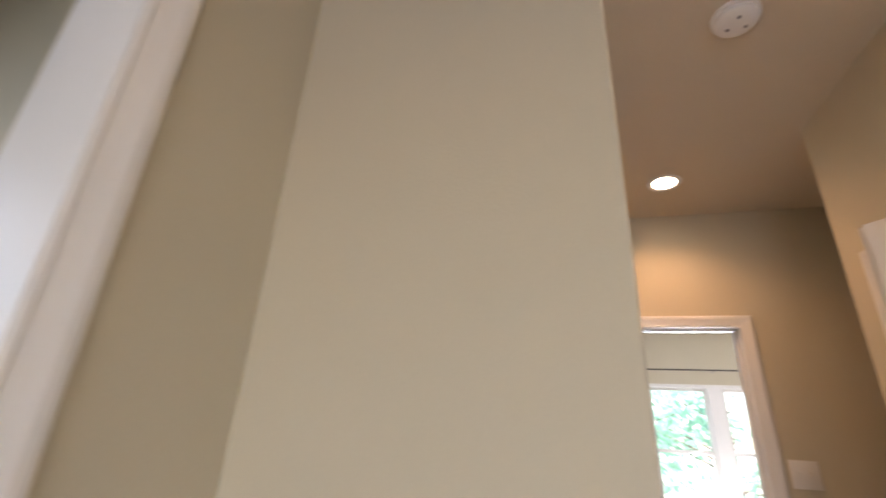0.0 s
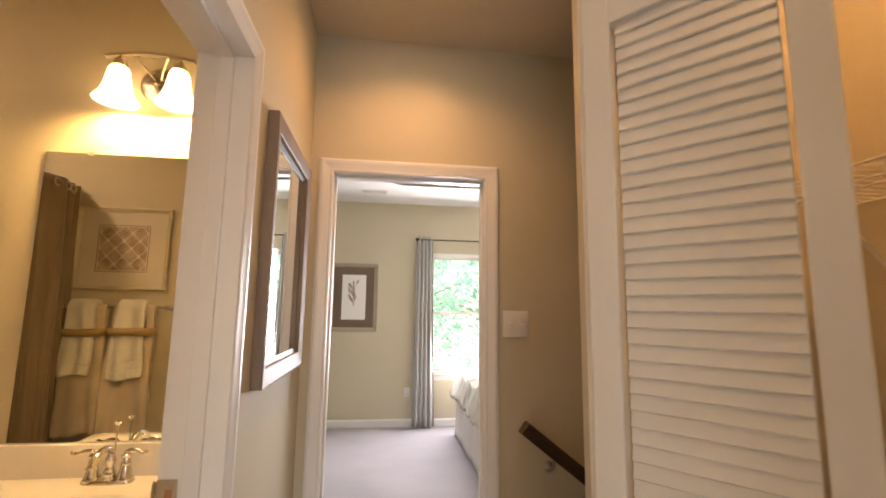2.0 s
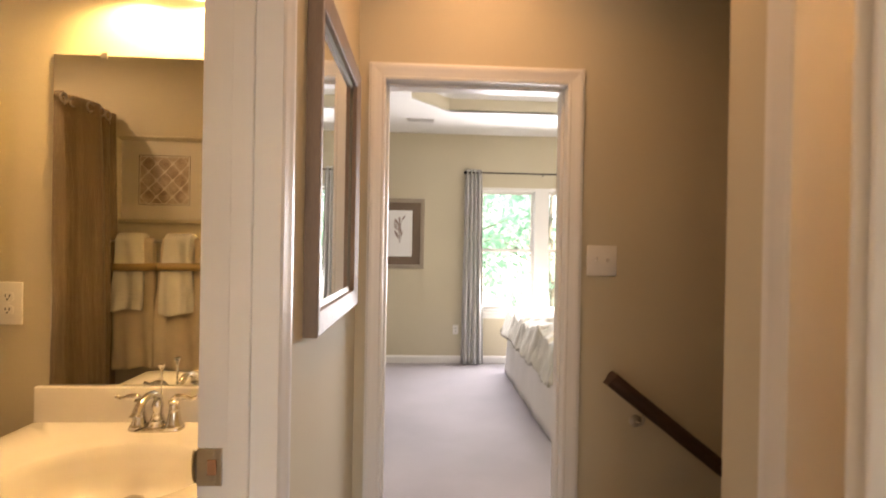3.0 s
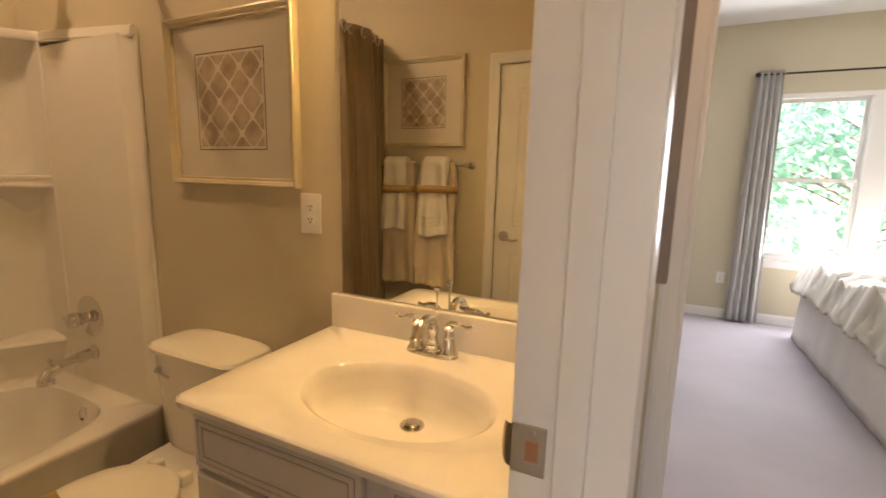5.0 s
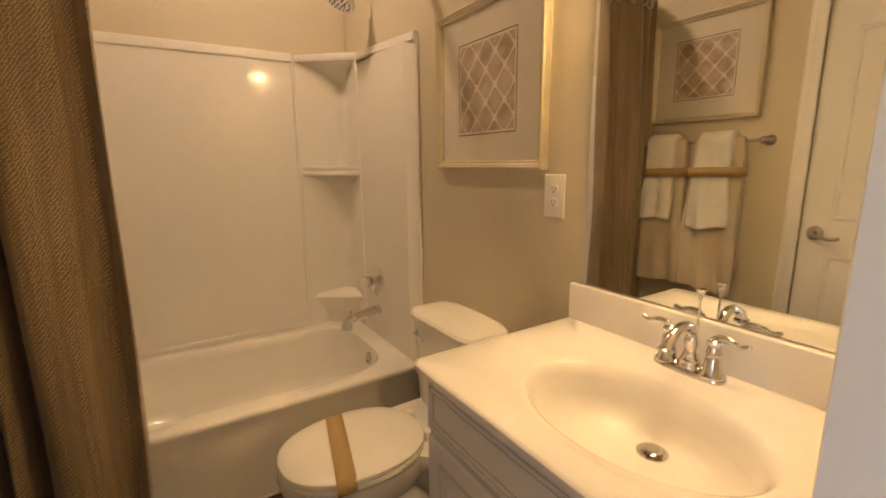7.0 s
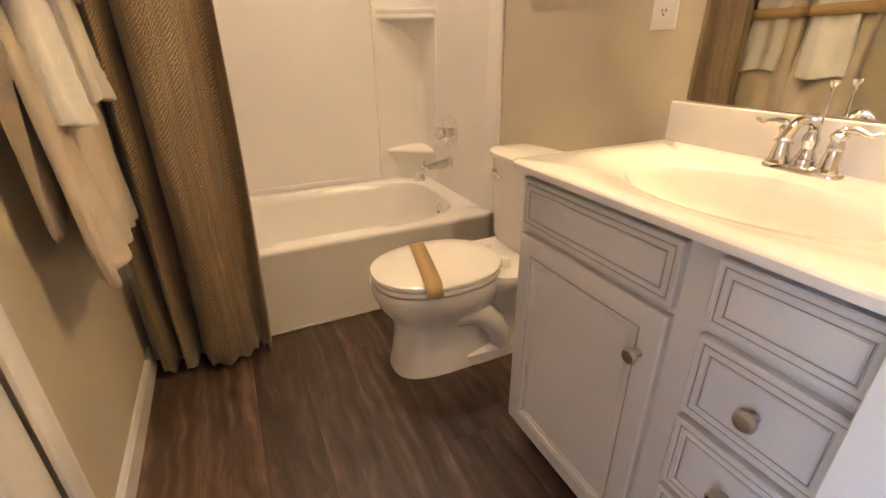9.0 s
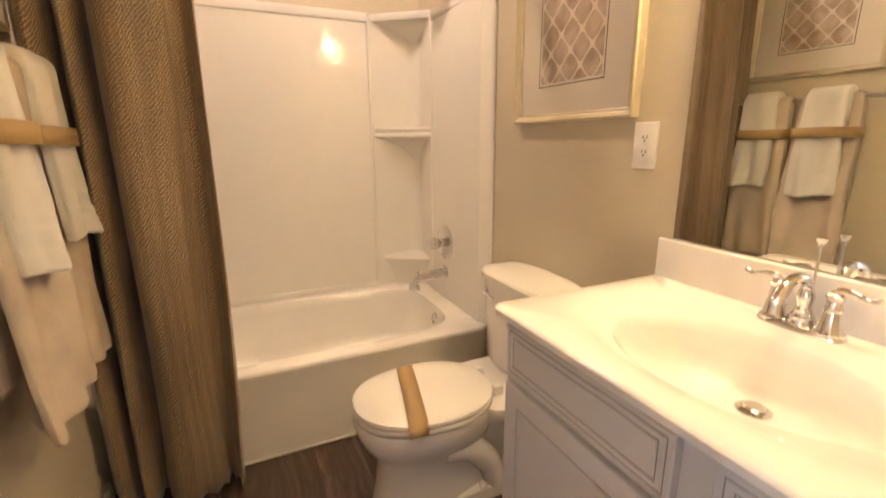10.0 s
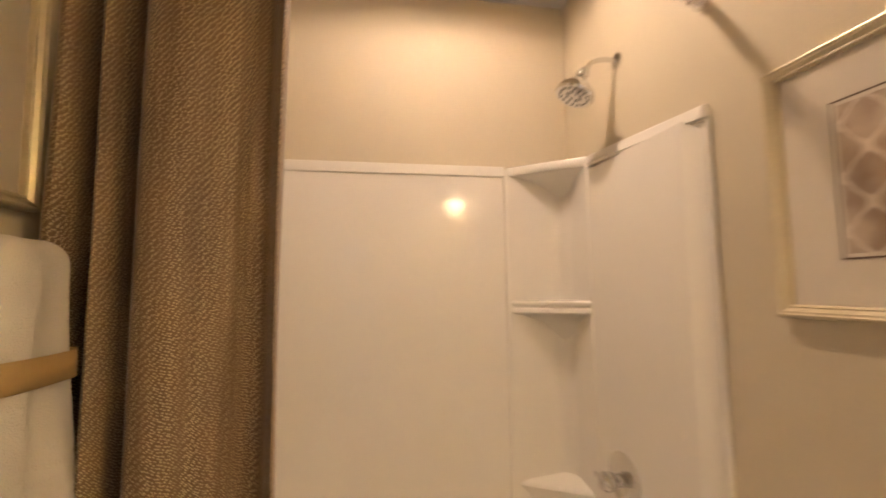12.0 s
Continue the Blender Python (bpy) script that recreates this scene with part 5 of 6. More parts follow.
keyless = empty("closet_ceiling_light", "bare lit bulb in a white ceiling socket in the closet", "ceiling lamp", (1.33, 1.15, H))
part("base", lathe(bmesh.new(), [(0.055, -0.001), (0.054, -0.014), (0.030, -0.030), (0.022, -0.045)], seg=28), PLASTIC, keyless, smooth=True)
glow = part("bulb", lathe(bmesh.new(), [(0.014, -0.046), (0.018, -0.06), (0.030, -0.085), (0.030, -0.105), (0.018, -0.124), (0, -0.130)], seg=24), LIT, keyless, "glowing warm bulb", smooth=True)
glow.visible_shadow = False

# ---- hall fixtures ----
down = empty("recessed_downlight", "lit round recessed ceiling downlight", "ceiling lamp", (0.455, 2.395, H))
part("trim_ring", lathe(bmesh.new(), [(0.082, -0.001), (0.080, -0.005), (0.066, -0.006), (0.058, -0.001)], seg=40), TRIM, down, smooth=True)
part("lens", lathe(bmesh.new(), [(0.057, -0.0015), (0.057, -0.003), (0, -0.0035)], seg=36), LIT, down, "glowing warm lens")
# unseen fitting added for the fill light at the landing end
fill_down = empty("recessed_downlight", "unseen recessed downlight added near the landing to brighten the closet", "ceiling lamp", (0.455, 1.0, H))
part("trim_ring", lathe(bmesh.new(), [(0.082, -0.001), (0.080, -0.005), (0.066, -0.006), (0.058, -0.001)], seg=40), TRIM, fill_down, smooth=True)
part("lens", lathe(bmesh.new(), [(0.057, -0.0015), (0.057, -0.003), (0, -0.0035)], seg=36), LIT, fill_down, "glowing warm lens")
sh2 = empty("shower_downlight", "lit round recessed downlight over the bathtub", "ceiling lamp", (-1.99, 1.84, H + 0.02))
part("trim_ring", lathe(bmesh.new(), [(0.082, -0.001), (0.080, -0.005), (0.066, -0.006), (0.058, -0.001)], seg=40), TRIM, sh2, smooth=True)
part("lens", lathe(bmesh.new(), [(0.057, -0.0015), (0.057, -0.003), (0, -0.0035)], seg=36), LIT, sh2, "glowing warm lens")
smoke = empty("smoke_detector", "round white smoke detector on the ceiling", "smoke detector", (0.472, 1.39, H))
part("base", lathe(bmesh.new(), [(0.068, -0.001), (0.068, -0.012), (0.064, -0.014)], seg=36), PLASTIC, smoke, smooth=True)
cap = part("cover", lathe(bmesh.new(), [(0.060, -0.013), (0.060, -0.026), (0.052, -0.034), (0.02, -0.037), (0, -0.037)], seg=36), PLASTIC, smoke, smooth=True)
for k in range(3):
    a = 2.1 * k + 0.4
    part("sensor_hole", lathe(bmesh.new(), [(0.006, -0.0355), (0.006, -0.0375), (0, -0.0377)], (0.028 * math.cos(a), 0.028 * math.sin(a), 0), 12), GROOVE, cap)
cover_plate("light_switch", pose(0.942, YE, 1.400), 0.117, 0.118, "double", "white double toggle switch beside the bedroom doorway")
cover_plate("light_switch", pose(0, 0.862, 1.428, 0, 0, 90), 0.072, 0.116, "single", "white single toggle switch near the wall corner")

HM = empty("hall_mirror", "framed hall mirror in a grey brown wood frame", "mirror")
HM.matrix_basis = pose(0, 2.345, 1.630, 0, 0, 90)
HP = [(0, 0.0), (0, 0.030), (0.003, 0.032), (0.046, 0.026), (0.050, 0.024), (0.050, 0.016), (0.064, 0.009), (0.064, 0.004)]
w, h = 0.580, 0.776
rect = [(-w / 2, -h / 2), (w / 2, -h / 2), (w / 2, h / 2), (-w / 2, h / 2)]


def frame_mesh(prof):
    rows = [[(x + (1 if i in (0, 3) else -1) * a, -d - 0.0005, z + (1 if i < 2 else -1) * a) for a, d in prof] for i, (x, z) in enumerate(rect)]
    bm = bmesh.new()
    loft(bm, rows + [rows[0]], cap=False)
    bmesh.ops.remove_doubles(bm, verts=bm.verts, dist=1e-5)
    return bm


part("frame", frame_mesh(HP[:5] + [(0.050, 0.0)]), FRAME_WOOD, HM)
part("bevel", frame_mesh([(0.0505, 0.002), (0.0505, 0.0125), (0.066, 0.009), (0.066, 0.002)]), SILVER, HM)
part("glass", box((-w / 2 + 0.062, -0.008, -h / 2 + 0.062), (w / 2 - 0.062, -0.003, h / 2 - 0.062)), MIRROR, HM)

# handrail down the stairwell
rail = empty("stair_handrail", "dark stained wooden handrail sloping down the stairwell wall", "handrail")
d = Vector((0.45, 0, -0.35)).normalized()
up = Vector((-d.z, 0, d.x))
prof = [(-0.022, -0.028), (0.022, -0.028), (0.022, -0.010), (0.030, 0.004), (0.030, 0.018), (0.020, 0.028), (-0.020, 0.028), (-0.030, 0.018), (-0.030, 0.004), (-0.022, -0.010)]
a0, a1 = Vector((0.955, 2.722, 0.965)), Vector((0.955, 2.722, 0.965)) + d * 2.2
part("rail", loft(bmesh.new(), [[p + Vector((0, u, 0)) + up * v for u, v in prof] for p in (a0, a1)]), WALNUT, rail)
for f in (0.19, 1.3):
    p = a0 + d * f - up * 0.03
    br = part("bracket", tube(bmesh.new(), spline([p, p + Vector((0, 0.012, -0.035)), p + Vector((0, 0.06, -0.045))], 5), 0.006, 10), NICKEL, rail, "brushed nickel rail bracket", smooth=True)
    part("rose", lathe(bmesh.new(), [(0.024, 0), (0.024, 0.004), (0.014, 0.012), (0, 0.014)], seg=20, m=Matrix.Translation(p + Vector((0, 0.0665, -0.045))) @ pose(0, 0, 0, 90)), NICKEL, br, smooth=True)
steps = bmesh.new()
for k in range(7):
    add_box(steps, (0.95 + 0.26 * k, 2.04, -1.6), (1.21 + 0.26 * k, YE, -0.18 * (k + 1)))
tagged(part("stairs", steps, CARPET), "carpeted stairs going down beside the bedroom", "stairs", kind="structure")

# windows behind the start of the walk
for nm, lo, hi, ax in (("window_2", (-0.45, -2.6, 0.8), (2.05, -2.5, 2.2), "x"), ("window_3", (-2.7, -0.35, 0.8), (-2.6, 0.65, 2.2), "y")):
    wob = tagged(new(nm), "white framed window", "window", kind="structure")
    f = 0.05
    i = 0 if ax == "x" else 1
    a, b = lo[i], hi[i]

    def P(u0, u1, z0, z1):
        l, h_ = list(lo), list(hi)
        l[i], h_[i], l[2], h_[2] = u0, u1, z0, z1
        j = 1 - i
        l[j], h_[j] = lo[j] + 0.03, hi[j] - 0.03
        return tuple(l), tuple(h_)
    part("window_frame", boxes(P(a, a + f, lo[2], hi[2]), P(b - f, b, lo[2], hi[2]), P(a + f, b - f, lo[2], lo[2] + f), P(a + f, b - f, hi[2] - f, hi[2]), P(a + f, b - f, 1.48, 1.52)), TRIM, wob)

# ---- bedroom ----
BZ = 2.85
TX0, TX1, TY0, TY1, CUT = 0.12, 3.0, 3.55, 5.72, 0.38
octo = [(TX0 + CUT, TY0), (TX1 - CUT, TY0), (TX1, TY0 + CUT), (TX1, TY1 - CUT), (TX1 - CUT, TY1), (TX0 + CUT, TY1), (TX0, TY1 - CUT), (TX0, TY0 + CUT)]
cx, cy = (TX0 + TX1) / 2, (TY0 + TY1) / 2


def oct_ring(off, z):
    return [(x + (off if x < cx else -off) * (1 if abs(x - cx) > 0 else 0), y + (off if y < cy else -off), z) for x, y in octo]


outer = [(0.5, YE + 0.115), (2.6, YE + 0.115), (4.2, 3.4), (4.2, 6.0), (2.6, YW), (0.5, YW), (-2.2, 6.0), (-2.2, 3.4)]
bm = bmesh.new()
loft(bm, [[(x, y, BZ + 0.02) for x, y in outer], [(x, y, BZ) for x, y in outer], oct_ring(0, BZ), oct_ring(0, BZ + 0.02)], cap=False)
for c, p, q in (((-2.2, YE + 0.115), 0, 7), ((4.2, YE + 0.115), 1, 2), ((4.2, YW), 3, 4), ((-2.2, YW), 5, 6)):
    bm.faces.new([bm.verts.new((*c, BZ)), bm.verts.new((*outer[p], BZ)), bm.verts.new((*outer[q], BZ))])
structure("ceiling_bedroom", bm, CEIL_WHITE, "white bedroom ceiling round a tray", "ceiling")
structure("ceiling_tray", loft(bmesh.new(), [oct_ring(0.0, BZ + 0.15), oct_ring(0.0, BZ + 0.005)], cap=False), PAINT, "beige painted riser of the tray ceiling", "ceiling")
bm = loft(bmesh.new(), [oct_ring(-0.005, BZ + 0.14), oct_ring(0.012, BZ + 0.14), oct_ring(0.02, BZ + 0.16), oct_ring(0.05, BZ + 0.20), oct_ring(0.075, BZ + 0.225), oct_ring(0.08, BZ + 0.245)], cap=False)
casing_of("trim_tray_crown", bm, "white crown moulding in the tray ceiling")
structure("ceiling_tray_top", boxes(((-2.3, YE, BZ + 0.24), (4.3, YW + 0.14, BZ + 0.30))), CEIL_WHITE, "white upper ceiling of the tray", "ceiling")
vent = empty("ceiling_vent", "white slotted ceiling air vent", "vent", (0.20, 6.05, BZ))
part("frame", boxes(((-0.16, -0.07, -0.006), (0.16, -0.055, -0.0005)), ((-0.16, 0.055, -0.006), (0.16, 0.07, -0.0005)), ((-0.16, -0.055, -0.006), (-0.145, 0.055, -0.0005)), ((0.145, -0.055, -0.006), (0.16, 0.055, -0.0005)), ((-0.008, -0.055, -0.006), (0.008, 0.055, -0.0005))), TRIM, vent)
part("backing", boxes(((-0.145, -0.055, -0.0015), (0.145, 0.055, -0.0005))), GROOVE, vent)
for k in range(5):
    part("slat", boxes(((-0.145, -0.045 + 0.0215 * k, -0.005), (0.145, -0.040 + 0.0215 * k, -0.0015))), TRIM, vent)
bm = bmesh.new()
baseboard(bm, (-2.2, YW, 0.002), (4.2, YW, 0.002), (0, -1, 0))
tagged(part("baseboard_bedroom", bm, TRIM), "white baseboard of the bedroom", "baseboard", kind="structure")
cover_plate("wall_outlet", pose(0.672, YW, 0.42), 0.072, 0.116, "outlet", "white duplex outlet on the bedroom wall")

# twin window
win = tagged(new("window_1"), "white double hung twin window over the bed", "window", kind="structure")
part("window_frame", boxes(((WX0, YW + 0.005, WZ0), (WX0 + 0.04, YW + 0.12, WZ1)), ((WX3 - 0.04, YW + 0.005, WZ0), (WX3, YW + 0.12, WZ1)), ((WX0 + 0.04, YW + 0.005, WZ1 - 0.04), (WX3 - 0.04, YW + 0.12, WZ1)), ((WX0 + 0.04, YW + 0.005, WZ0), (WX3 - 0.04, YW + 0.12, WZ0 + 0.03)), ((WX1 - 0.02, YW + 0.005, WZ0 + 0.03), (WX2 + 0.02, YW + 0.12, WZ1 - 0.04))), TRIM, win)
part("window_sill", box((WX0 - 0.04, YW - 0.035, WZ0 - 0.022), (WX3 + 0.04, YW + 0.01, WZ0 + 0.002), 0.005), TRIM, win)
part("apron", boxes(((WX0 - 0.01, YW - 0.013, WZ0 - 0.075), (WX3 + 0.01, YW - 0.0005, WZ0 - 0.022))), TRIM, win)
PANE = glass_material("window glass", (0.96, 0.98, 0.97))
for x0, x1 in ((WX0 + 0.04, WX1 - 0.02), (WX2 + 0.02, WX3 - 0.04)):
    for z0, z1, yy in ((WZ0 + 0.03, 1.43, YW + 0.05), (1.40, WZ1 - 0.04, YW + 0.085)):
        sash = part("sash", boxes(((x0, yy, z0), (x0 + 0.032, yy + 0.03, z1)), ((x1 - 0.032, yy, z0), (x1, yy + 0.03, z1)), ((x0 + 0.032, yy, z0), (x1 - 0.032, yy + 0.03, z0 + 0.036)), ((x0 + 0.032, yy, z1 - 0.034), (x1 - 0.032, yy + 0.03, z1))), TRIM, win)
        bm = bmesh.new()
        bm.faces.new([bm.verts.new(c) for c in ((x0 + 0.03, yy + 0.015, z0 + 0.03), (x1 - 0.03, yy + 0.015, z0 + 0.03), (x1 - 0.03, yy + 0.015, z1 - 0.03), (x0 + 0.03, yy + 0.015, z1 - 0.03))])
        pn = part("pane", bm, PANE, sash)
        pn.visible_shadow = False


def chain_fabric():
    """Pale cloth with a woven grey fret."""
    m = bpy.data.materials.new("white cloth with a grey fret pattern")
    m.use_nodes = True
    t = m.node_tree
    co = t.nodes.new("ShaderNodeTexCoord")
    sep = t.nodes.new("ShaderNodeSeparateXYZ")
    t.links.new(co.outputs["UV"], sep.inputs[0])
    u = maths(t, "MULTIPLY", sep.outputs[0], 1 / 0.032)
    v = maths(t, "MULTIPLY", sep.outputs[1], 1 / 0.032)
    tri = maths(t, "PINGPONG", u, 0.5)
    zig = maths(t, "FRACT", maths(t, "ADD", v, maths(t, "MULTIPLY", tri, 2)))
    mask = maths(t, "GREATER_THAN", zig, 0.55)
    b = t.nodes["Principled BSDF"]
    b.inputs["Roughness"].default_value = 0.85
    t.links.new(ramp(t, mask, ((0.3, (0.80, 0.78, 0.74)), (0.7, (0.36, 0.36, 0.36)))), b.inputs["Base Color"])
    return m


drapes = empty("window_curtain", "white grommet curtain with a grey fret pattern", "curtain")
wp = []
for k in range(61):
    u = k / 60
    wp.append((0.755 + 0.205 * u, 6.535 + 0.035 * math.sin(2 * math.pi * 4.5 * u)))
cloth("cloth", wp, [2.40 - 2.385 * k / 24 for k in range(25)], 0.003, chain_fabric(), drapes, lambda k, z: ((k / 60 - 0.5) * 0.07 * (2.4 - z) / 2.4 + 0.015 * (2.4 - z) / 2.4, 0.012 * math.sin(k * 0.3 + 2 * z) * (2.4 - z) / 2.4, 0))
BRONZE = material("dark bronze rod", (0.05, 0.04, 0.035), 0.35, 0.8, vary=0.1)
crod = empty("curtain_rod", "thin dark bronze curtain rod with brackets", "curtain rod")
part("tube", tube(bmesh.new(), [(0.765, 6.535, 2.365), (2.72, 6.535, 2.365)], 0.009, 12), BRONZE, crod, smooth=True)
for x in (0.755, 2.727):
    part("finial", lathe(bmesh.new(), [(0.010, -0.02), (0.020, -0.008), (0.021, 0.004), (0.012, 0.016), (0, 0.02)], (0, 0, 0), 16, m=pose(x, 6.535, 2.365, 0, 90)), BRONZE, crod, smooth=True)
for x in (0.80, 1.73, 2.68):
    part("bracket", tube(bmesh.new(), spline([(x, YW - 0.001, 2.35), (x, 6.58, 2.35), (x, 6.535, 2.352)], 4), 0.006, 8), BRONZE, crod)
for k in range(3, 60, 7):
    bm = tube(bmesh.new(), [(wp[k][0], wp[k][1] + 0.022 * math.cos(a), 2.365 + 0.022 * math.sin(a)) for a in [2 * math.pi * j / 16 for j in range(17)]], 0.005, 6, False)
    part("grommet", bm, NICKEL, drapes, "metal grommet")

# botanical picture
DARKMAT = material("dark brown mat board", (0.17, 0.12, 0.085), 0.85, vary=0.08)
TAUPE_FRAME = material("taupe picture frame", (0.36, 0.30, 0.23), 0.45, vary=0.12, grain=60)
PAPER = material("white drawing paper", (0.80, 0.79, 0.77), 0.85, vary=0.02, grain=200)
INK = material("faded brown ink", (0.32, 0.24, 0.22), 0.9, vary=0.35, scale=30)
bot = framed("framed_botanical", pose(-0.036, YW, 1.604), 0.600, 0.865, [(0, 0), (0, 0.022), (0.006, 0.026), (0.04, 0.020), (0.05, 0.014), (0.05, 0.006)], TAUPE_FRAME, "taupe framed botanical drawing with a dark mat", DARKMAT)
sheet = part("paper", box((-0.150, -0.0095, -0.285), (0.150, -0.008, 0.285)), PAPER, bot, "white paper with a faded botanical drawing")
rnd = random.Random(7)
for k in range(14):
    a = rnd.uniform(-0.7, 0.7)
    z0 = -0.12 + 0.018 * k
    pts = [(0.0 + 0.01 * math.sin(k), -0.0103, z0), (0.05 * math.sin(a), -0.0103, z0 + 0.05), (0.13 * math.sin(a), -0.0103, z0 + 0.06 + 0.05 * math.cos(a))]
    bm = tube(bmesh.new(), spline(pts, 4), [0.003] * 5 + [0.010] * 3 + [0.004], 6)
    for v in bm.verts:
        v.co.y = -0.0098 + (v.co.y + 0.0103) * 0.05
    part("drawn_sprig", bm, INK, sheet)

# bed: foot end towards the doorway side
BEDX, BY0, BY1 = 1.25, 4.35, 6.22
COMF = material("white comforter with pale yellow and grey bands", (0.60, 0.57, 0.50), 0.9, vary=0.2, scale=3.5, grain=180, bump=0.35, stretch=(1, 2.2, 2.2))
SKIRT = material("white gathered bed skirt cotton", (0.80, 0.78, 0.76), 0.9, vary=0.04, grain=200, bump=0.2)
bed = empty("bed", "bed with a rumpled pale comforter and white skirt", "bed")
part("mattress", box((BEDX + 0.02, BY0 + 0.03, 0.30), (3.15, BY1 - 0.03, 0.70), 0.05, 3), SKIRT, bed)
part("box_spring", boxes(((BEDX + 0.03, BY0 + 0.05, 0.06), (3.12, BY1 - 0.05, 0.30))), SKIRT, bed)
for x, y in ((1.4, 4.5), (1.4, 6.05), (3.0, 4.5), (3.0, 6.05)):
    part("leg", boxes(((x - 0.03, y - 0.03, 0.002), (x + 0.03, y + 0.03, 0.06))), WALNUT, bed)
sk, n = [], 90
for k in range(n + 1):
    u = k / n
    sk.append((BEDX + 0.005 + 0.006 * math.sin(u * 19) + 0.004 * math.sin(u * 41 + 1), BY0 + 0.01 + (BY1 - BY0 - 0.02) * u))
sk = [(2.6, BY0 + 0.015), (1.8, BY0 + 0.01)] + sk + [(1.8, BY1 - 0.01), (2.6, BY1 - 0.015)]
cloth("bed_skirt", sk, [0.52, 0.36, 0.20, 0.08, 0.010], 0.003, SKIRT, bed, lambda k, z: (-0.06 * (0.52 - z), 0, 0))
nx, ny = 96, 112
bm = bmesh.new()
grid = []
for i in range(nx + 1):
    row = []
    for j in range(ny + 1):
        s = -0.27 + 2.32 * i / nx          # along the bed; below 0 hangs over the foot
        q = -0.27 + (BY1 - BY0 + 0.54) * j / ny
        wv = noise.noise((s * 2.2, q * 2.6, 0)) * 0.04 + noise.noise((s * 2.0 + q * 1.5, q * 9 - s * 2, 3)) * 0.022 + noise.noise((s * 9, q * 14, 5)) * 0.010
        wv -= 0.030 * max(0.0, 1 - 6 * abs(noise.noise((s * 1.6 + q * 0.8, q * 5.5 - s * 2.4, 11)))) + 0.016 * max(0.0, 1 - 5 * abs(noise.noise((s * 4 - q * 2, q * 9 + s * 3, 17))))
        hang_x, hang_y = max(0, -s), max(0, -q, q - (BY1 - BY0))
        x = BEDX + max(s, 0) - 0.05 * min(1, hang_x * 4) - 0.12 * hang_x + (0.02 * noise.noise((q * 7, s * 2, 4)) * min(1, hang_x * 6))
        yy = BY0 + min(max(q, 0), BY1 - BY0)
        if q < 0:
            yy -= 0.05 * min(1, hang_y * 4) + 0.12 * hang_y - 0.02 * math.sin(s * 12) * min(1, hang_y * 5)
        elif q > BY1 - BY0:
            yy += 0.05 * min(1, hang_y * 4) + 0.12 * hang_y
        z = 0.76 + wv - 0.05 * math.exp(-((s - 0.0) / 0.08) ** 2) * 0.4
        drop = max(hang_x, hang_y)
        z -= max(0, drop - 0.02) * 0.93 + 0.05 * min(1, drop * 8)
        row.append(bm.verts.new((x, yy, z + 0.03 * noise.noise((q * 3, s * 2, 9)))))
    grid.append(row)
for i in range(nx):
    for j in range(ny):
        bm.faces.new((grid[i][j], grid[i + 1][j], grid[i + 1][j + 1], grid[i][j + 1]))
cf = tagged(part("comforter", bm, COMF, smooth=True), "rumpled white comforter with pale bands over the bed", "comforter")
md = cf.modifiers.new("thickness", "SOLIDIFY")
md.thickness, md.offset = 0.025, -1

# ---- outdoors ----
GRASS = material("pale dry ground", (0.40, 0.40, 0.33), 0.9, vary=0.2, scale=0.6, grain=30, bump=0.5)
BARK = material("bark", (0.22, 0.19, 0.16), 0.9, vary=0.3, scale=4, grain=40, bump=0.8)
bm = bmesh.new()
bm.faces.new([bm.verts.new(c) for c in ((-900, 6.9, -3.0), (900, 6.9, -3.0), (900, 1800, -3.0), (-900, 1800, -3.0))])
structure("ground", bm, GRASS, "pale sunlit ground outside the bedroom window", "ground")


def leaf_material():
    m = material("sunlit green leaves", (0.19, 0.37, 0.28), 0.5, vary=0.35, scale=1.5, grain=8, bump=0.0)
    t = m.node_tree
    tr = t.nodes.new("ShaderNodeBsdfTranslucent")
    tr.inputs["Color"].default_value = (0.48, 0.78, 0.62, 1)
    mix = t.nodes.new("ShaderNodeMixShader")
    mix.inputs[0].default_value = 0.45
    t.links.new(t.nodes["Principled BSDF"].outputs[0], mix.inputs[1])
    t.links.new(tr.outputs[0], mix.inputs[2])
    t.links.new(mix.outputs[0], t.nodes["Material Output"].inputs["Surface"])
    return m


LEAF = leaf_material()


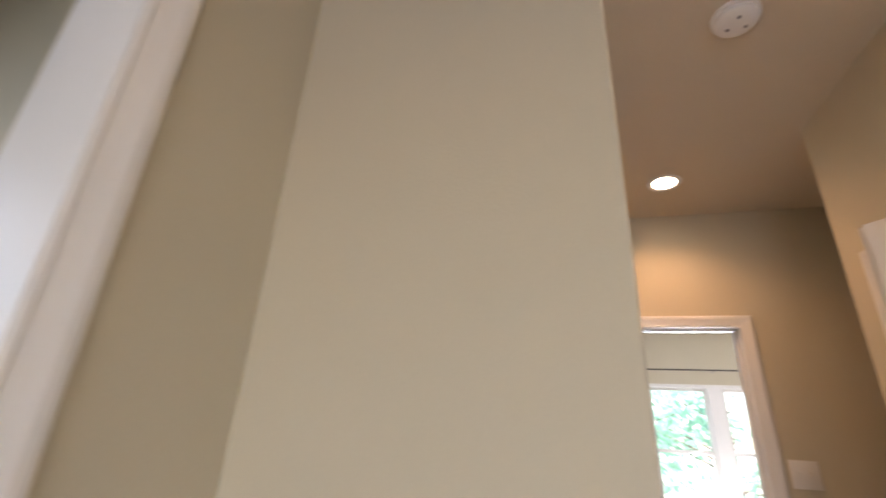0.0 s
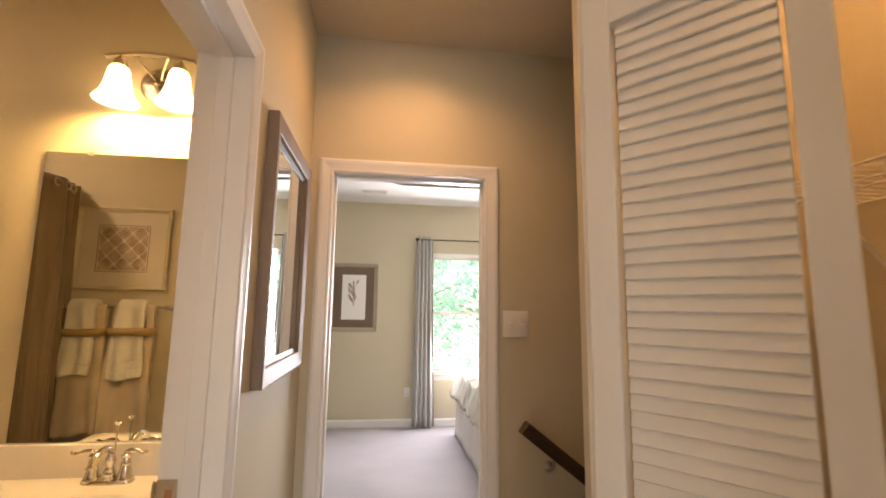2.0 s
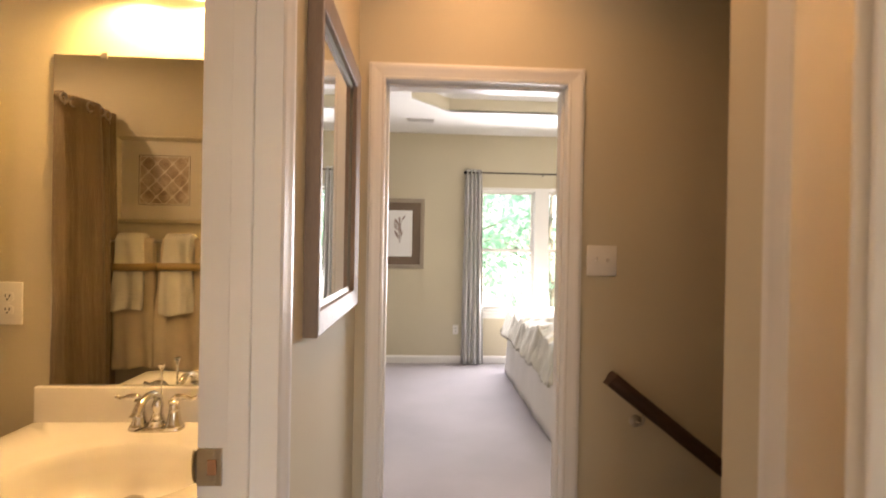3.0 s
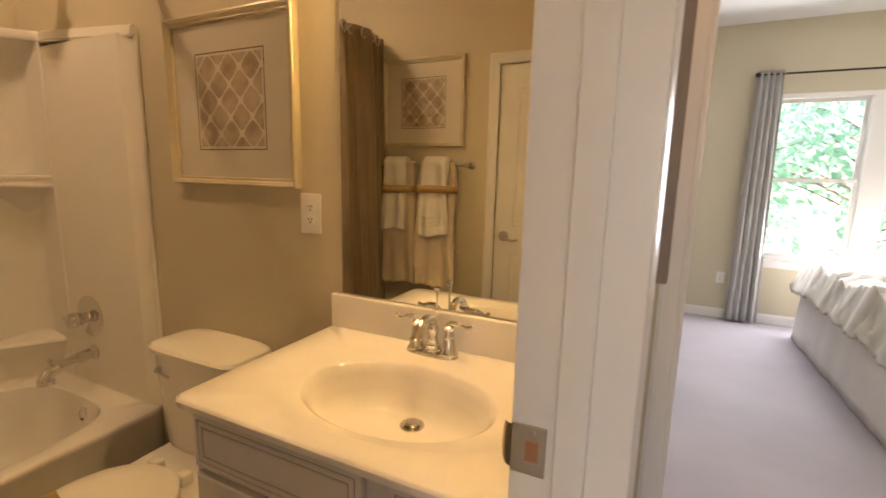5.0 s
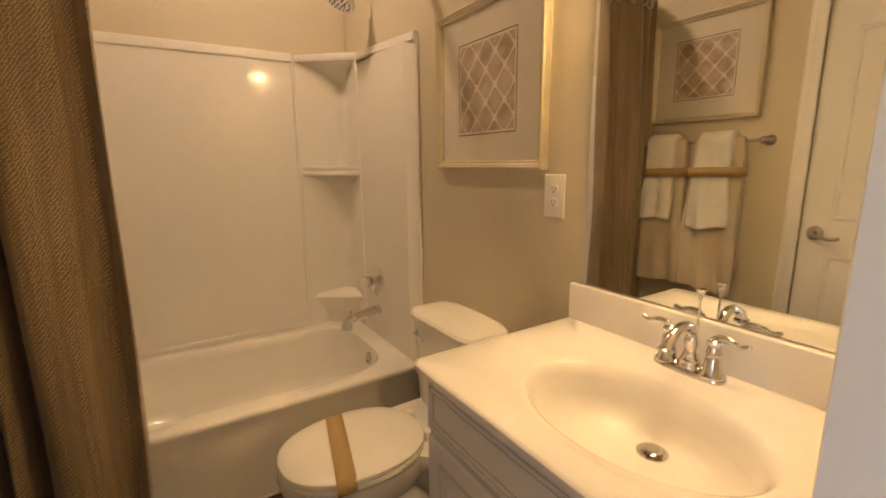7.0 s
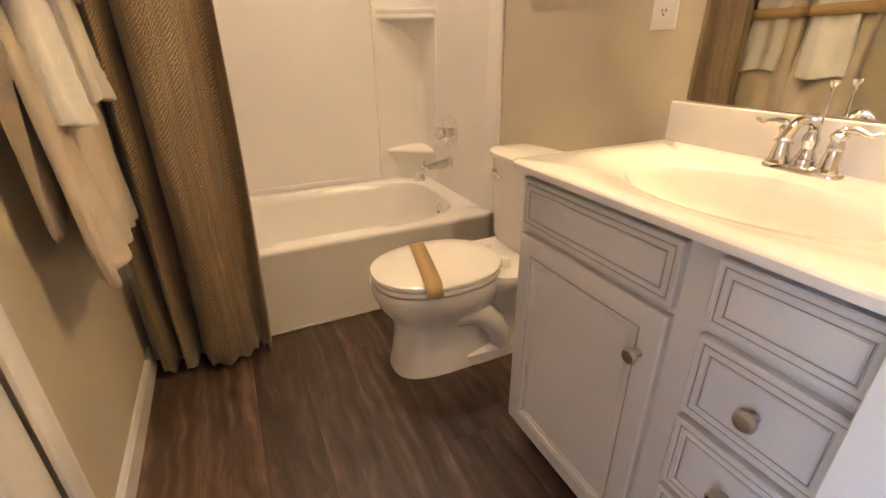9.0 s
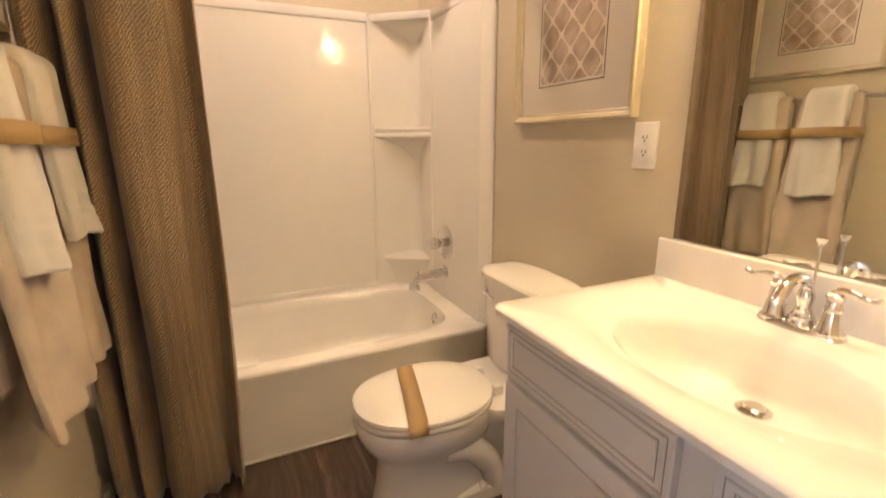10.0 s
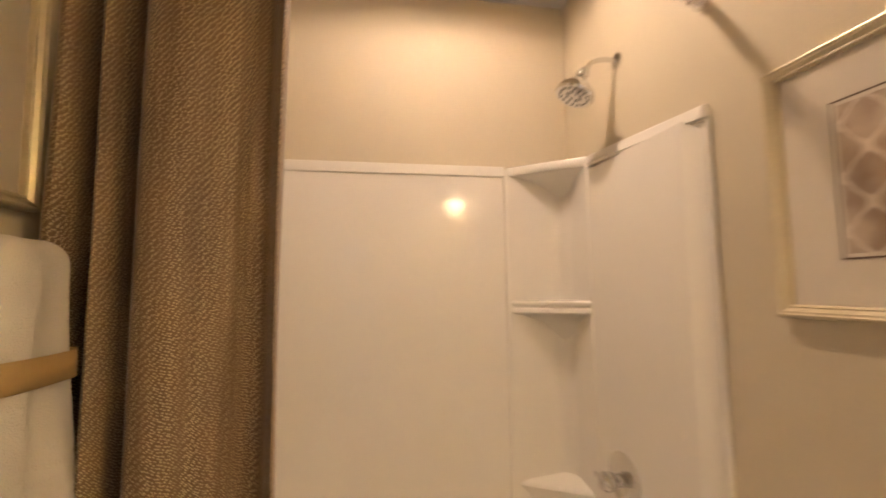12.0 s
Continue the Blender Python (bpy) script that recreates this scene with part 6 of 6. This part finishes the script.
def tree(x, y, height, spread, seed):
    rnd = random.Random(seed)
    ob = empty("tree", "leafy green tree in full sun beyond the window", "tree", (x, y, -3.0), "garden trees")
    bm = bmesh.new()
    trunk = spline([(0, 0, 0), (0.1, 0.05, height * 0.3), (-0.05, 0.1, height * 0.6), (0.05, 0, height * 0.95)], 6)
    tube(bm, trunk, [0.13 * (1 - 0.045 * k) for k in range(len(trunk))], 10)
    tips = []
    for k in range(26):
        z = height * rnd.uniform(0.25, 0.95)
        a = rnd.uniform(0, 6.28)
        r = spread * rnd.uniform(0.45, 1.0) * (1.1 - 0.6 * abs(z / height - 0.5))
        e = Vector((r * math.cos(a), r * math.sin(a), z + 0.25 * r))
        pts = spline([(0.03, 0.03, z * 0.92), tuple(e * 0.5 + Vector((0, 0, z * 0.48))), tuple(e)], 4)
        tube(bm, pts, [0.028 * (1 - 0.09 * q) for q in range(len(pts))], 6)
        tips += pts[4:]
    part("trunk", bm, BARK, ob, smooth=True)
    verts, faces = [], []
    for k in range(2300):
        c = rnd.choice(tips) + Vector([rnd.gauss(0, 0.26) for _ in range(3)])
        n = Vector([rnd.gauss(0, 1) for _ in range(3)]).normalized()
        s = n.orthogonal().normalized()
        t = n.cross(s)
        L, Wd = rnd.uniform(0.08, 0.14), rnd.uniform(0.04, 0.07)
        b0 = len(verts)
        verts += [tuple(c - t * L), tuple(c + s * Wd + n * 0.012), tuple(c + t * L), tuple(c - s * Wd + n * 0.012)]
        faces.append((b0, b0 + 1, b0 + 2, b0 + 3))
    me = bpy.data.meshes.new("crown")
    me.from_pydata(verts, [], faces)
    me.materials.append(LEAF)
    cr = new("crown", me)
    cr.parent = ob
    cr["kind"] = "stuff"


for tx, ty, th, ts, sd in ((0.4, 11.5, 6.8, 2.3, 1), (3.6, 12.5, 7.5, 2.6, 2), (6.6, 13.5, 7.0, 2.4, 3), (1.9, 17.0, 8.0, 3.0, 4), (9.5, 15.5, 8.0, 3.0, 6)):
    tree(tx, ty, th, ts, sd)


# ---- bathroom floor planks ----
base = structure("floor_bath", boxes(((XB, YT - 0.03, -0.012), (-0.06, YM, -0.003))), DARK, "dark brown wood plank vinyl floor", "floor")
PW, PLN = 0.178, 1.22
rnd = random.Random(4)
shared = {}
row = 0
y = YT
while y < YM:
    y1 = min(y + PW, YM)
    x = -1.78 - rnd.uniform(0, 0.9)
    while x < -0.06:
        xa, xb = max(x, -1.78), min(x + PLN, -0.06)
        if xb - xa > 0.02:
            key = (round(xb - xa, 2), round(y1 - y, 3))
            if key not in shared:
                w, d = xb - xa, y1 - y
                me = bpy.data.meshes.new("plank")
                bm = box((-w / 2 + 0.0003, -d / 2 + 0.0003, -0.004), (w / 2 - 0.0003, d / 2 - 0.0003, 0.0), 0.0005, 1)
                bm.to_mesh(me)
                bm.free()
                me.materials.append(PLANK)
                shared[key] = me
            ob = new("plank", shared[key])
            ob.location = ((xa + xb) / 2, (y + y1) / 2, 0.0)
            ob.parent = base
        x += PLN
    y += PW
    row += 1
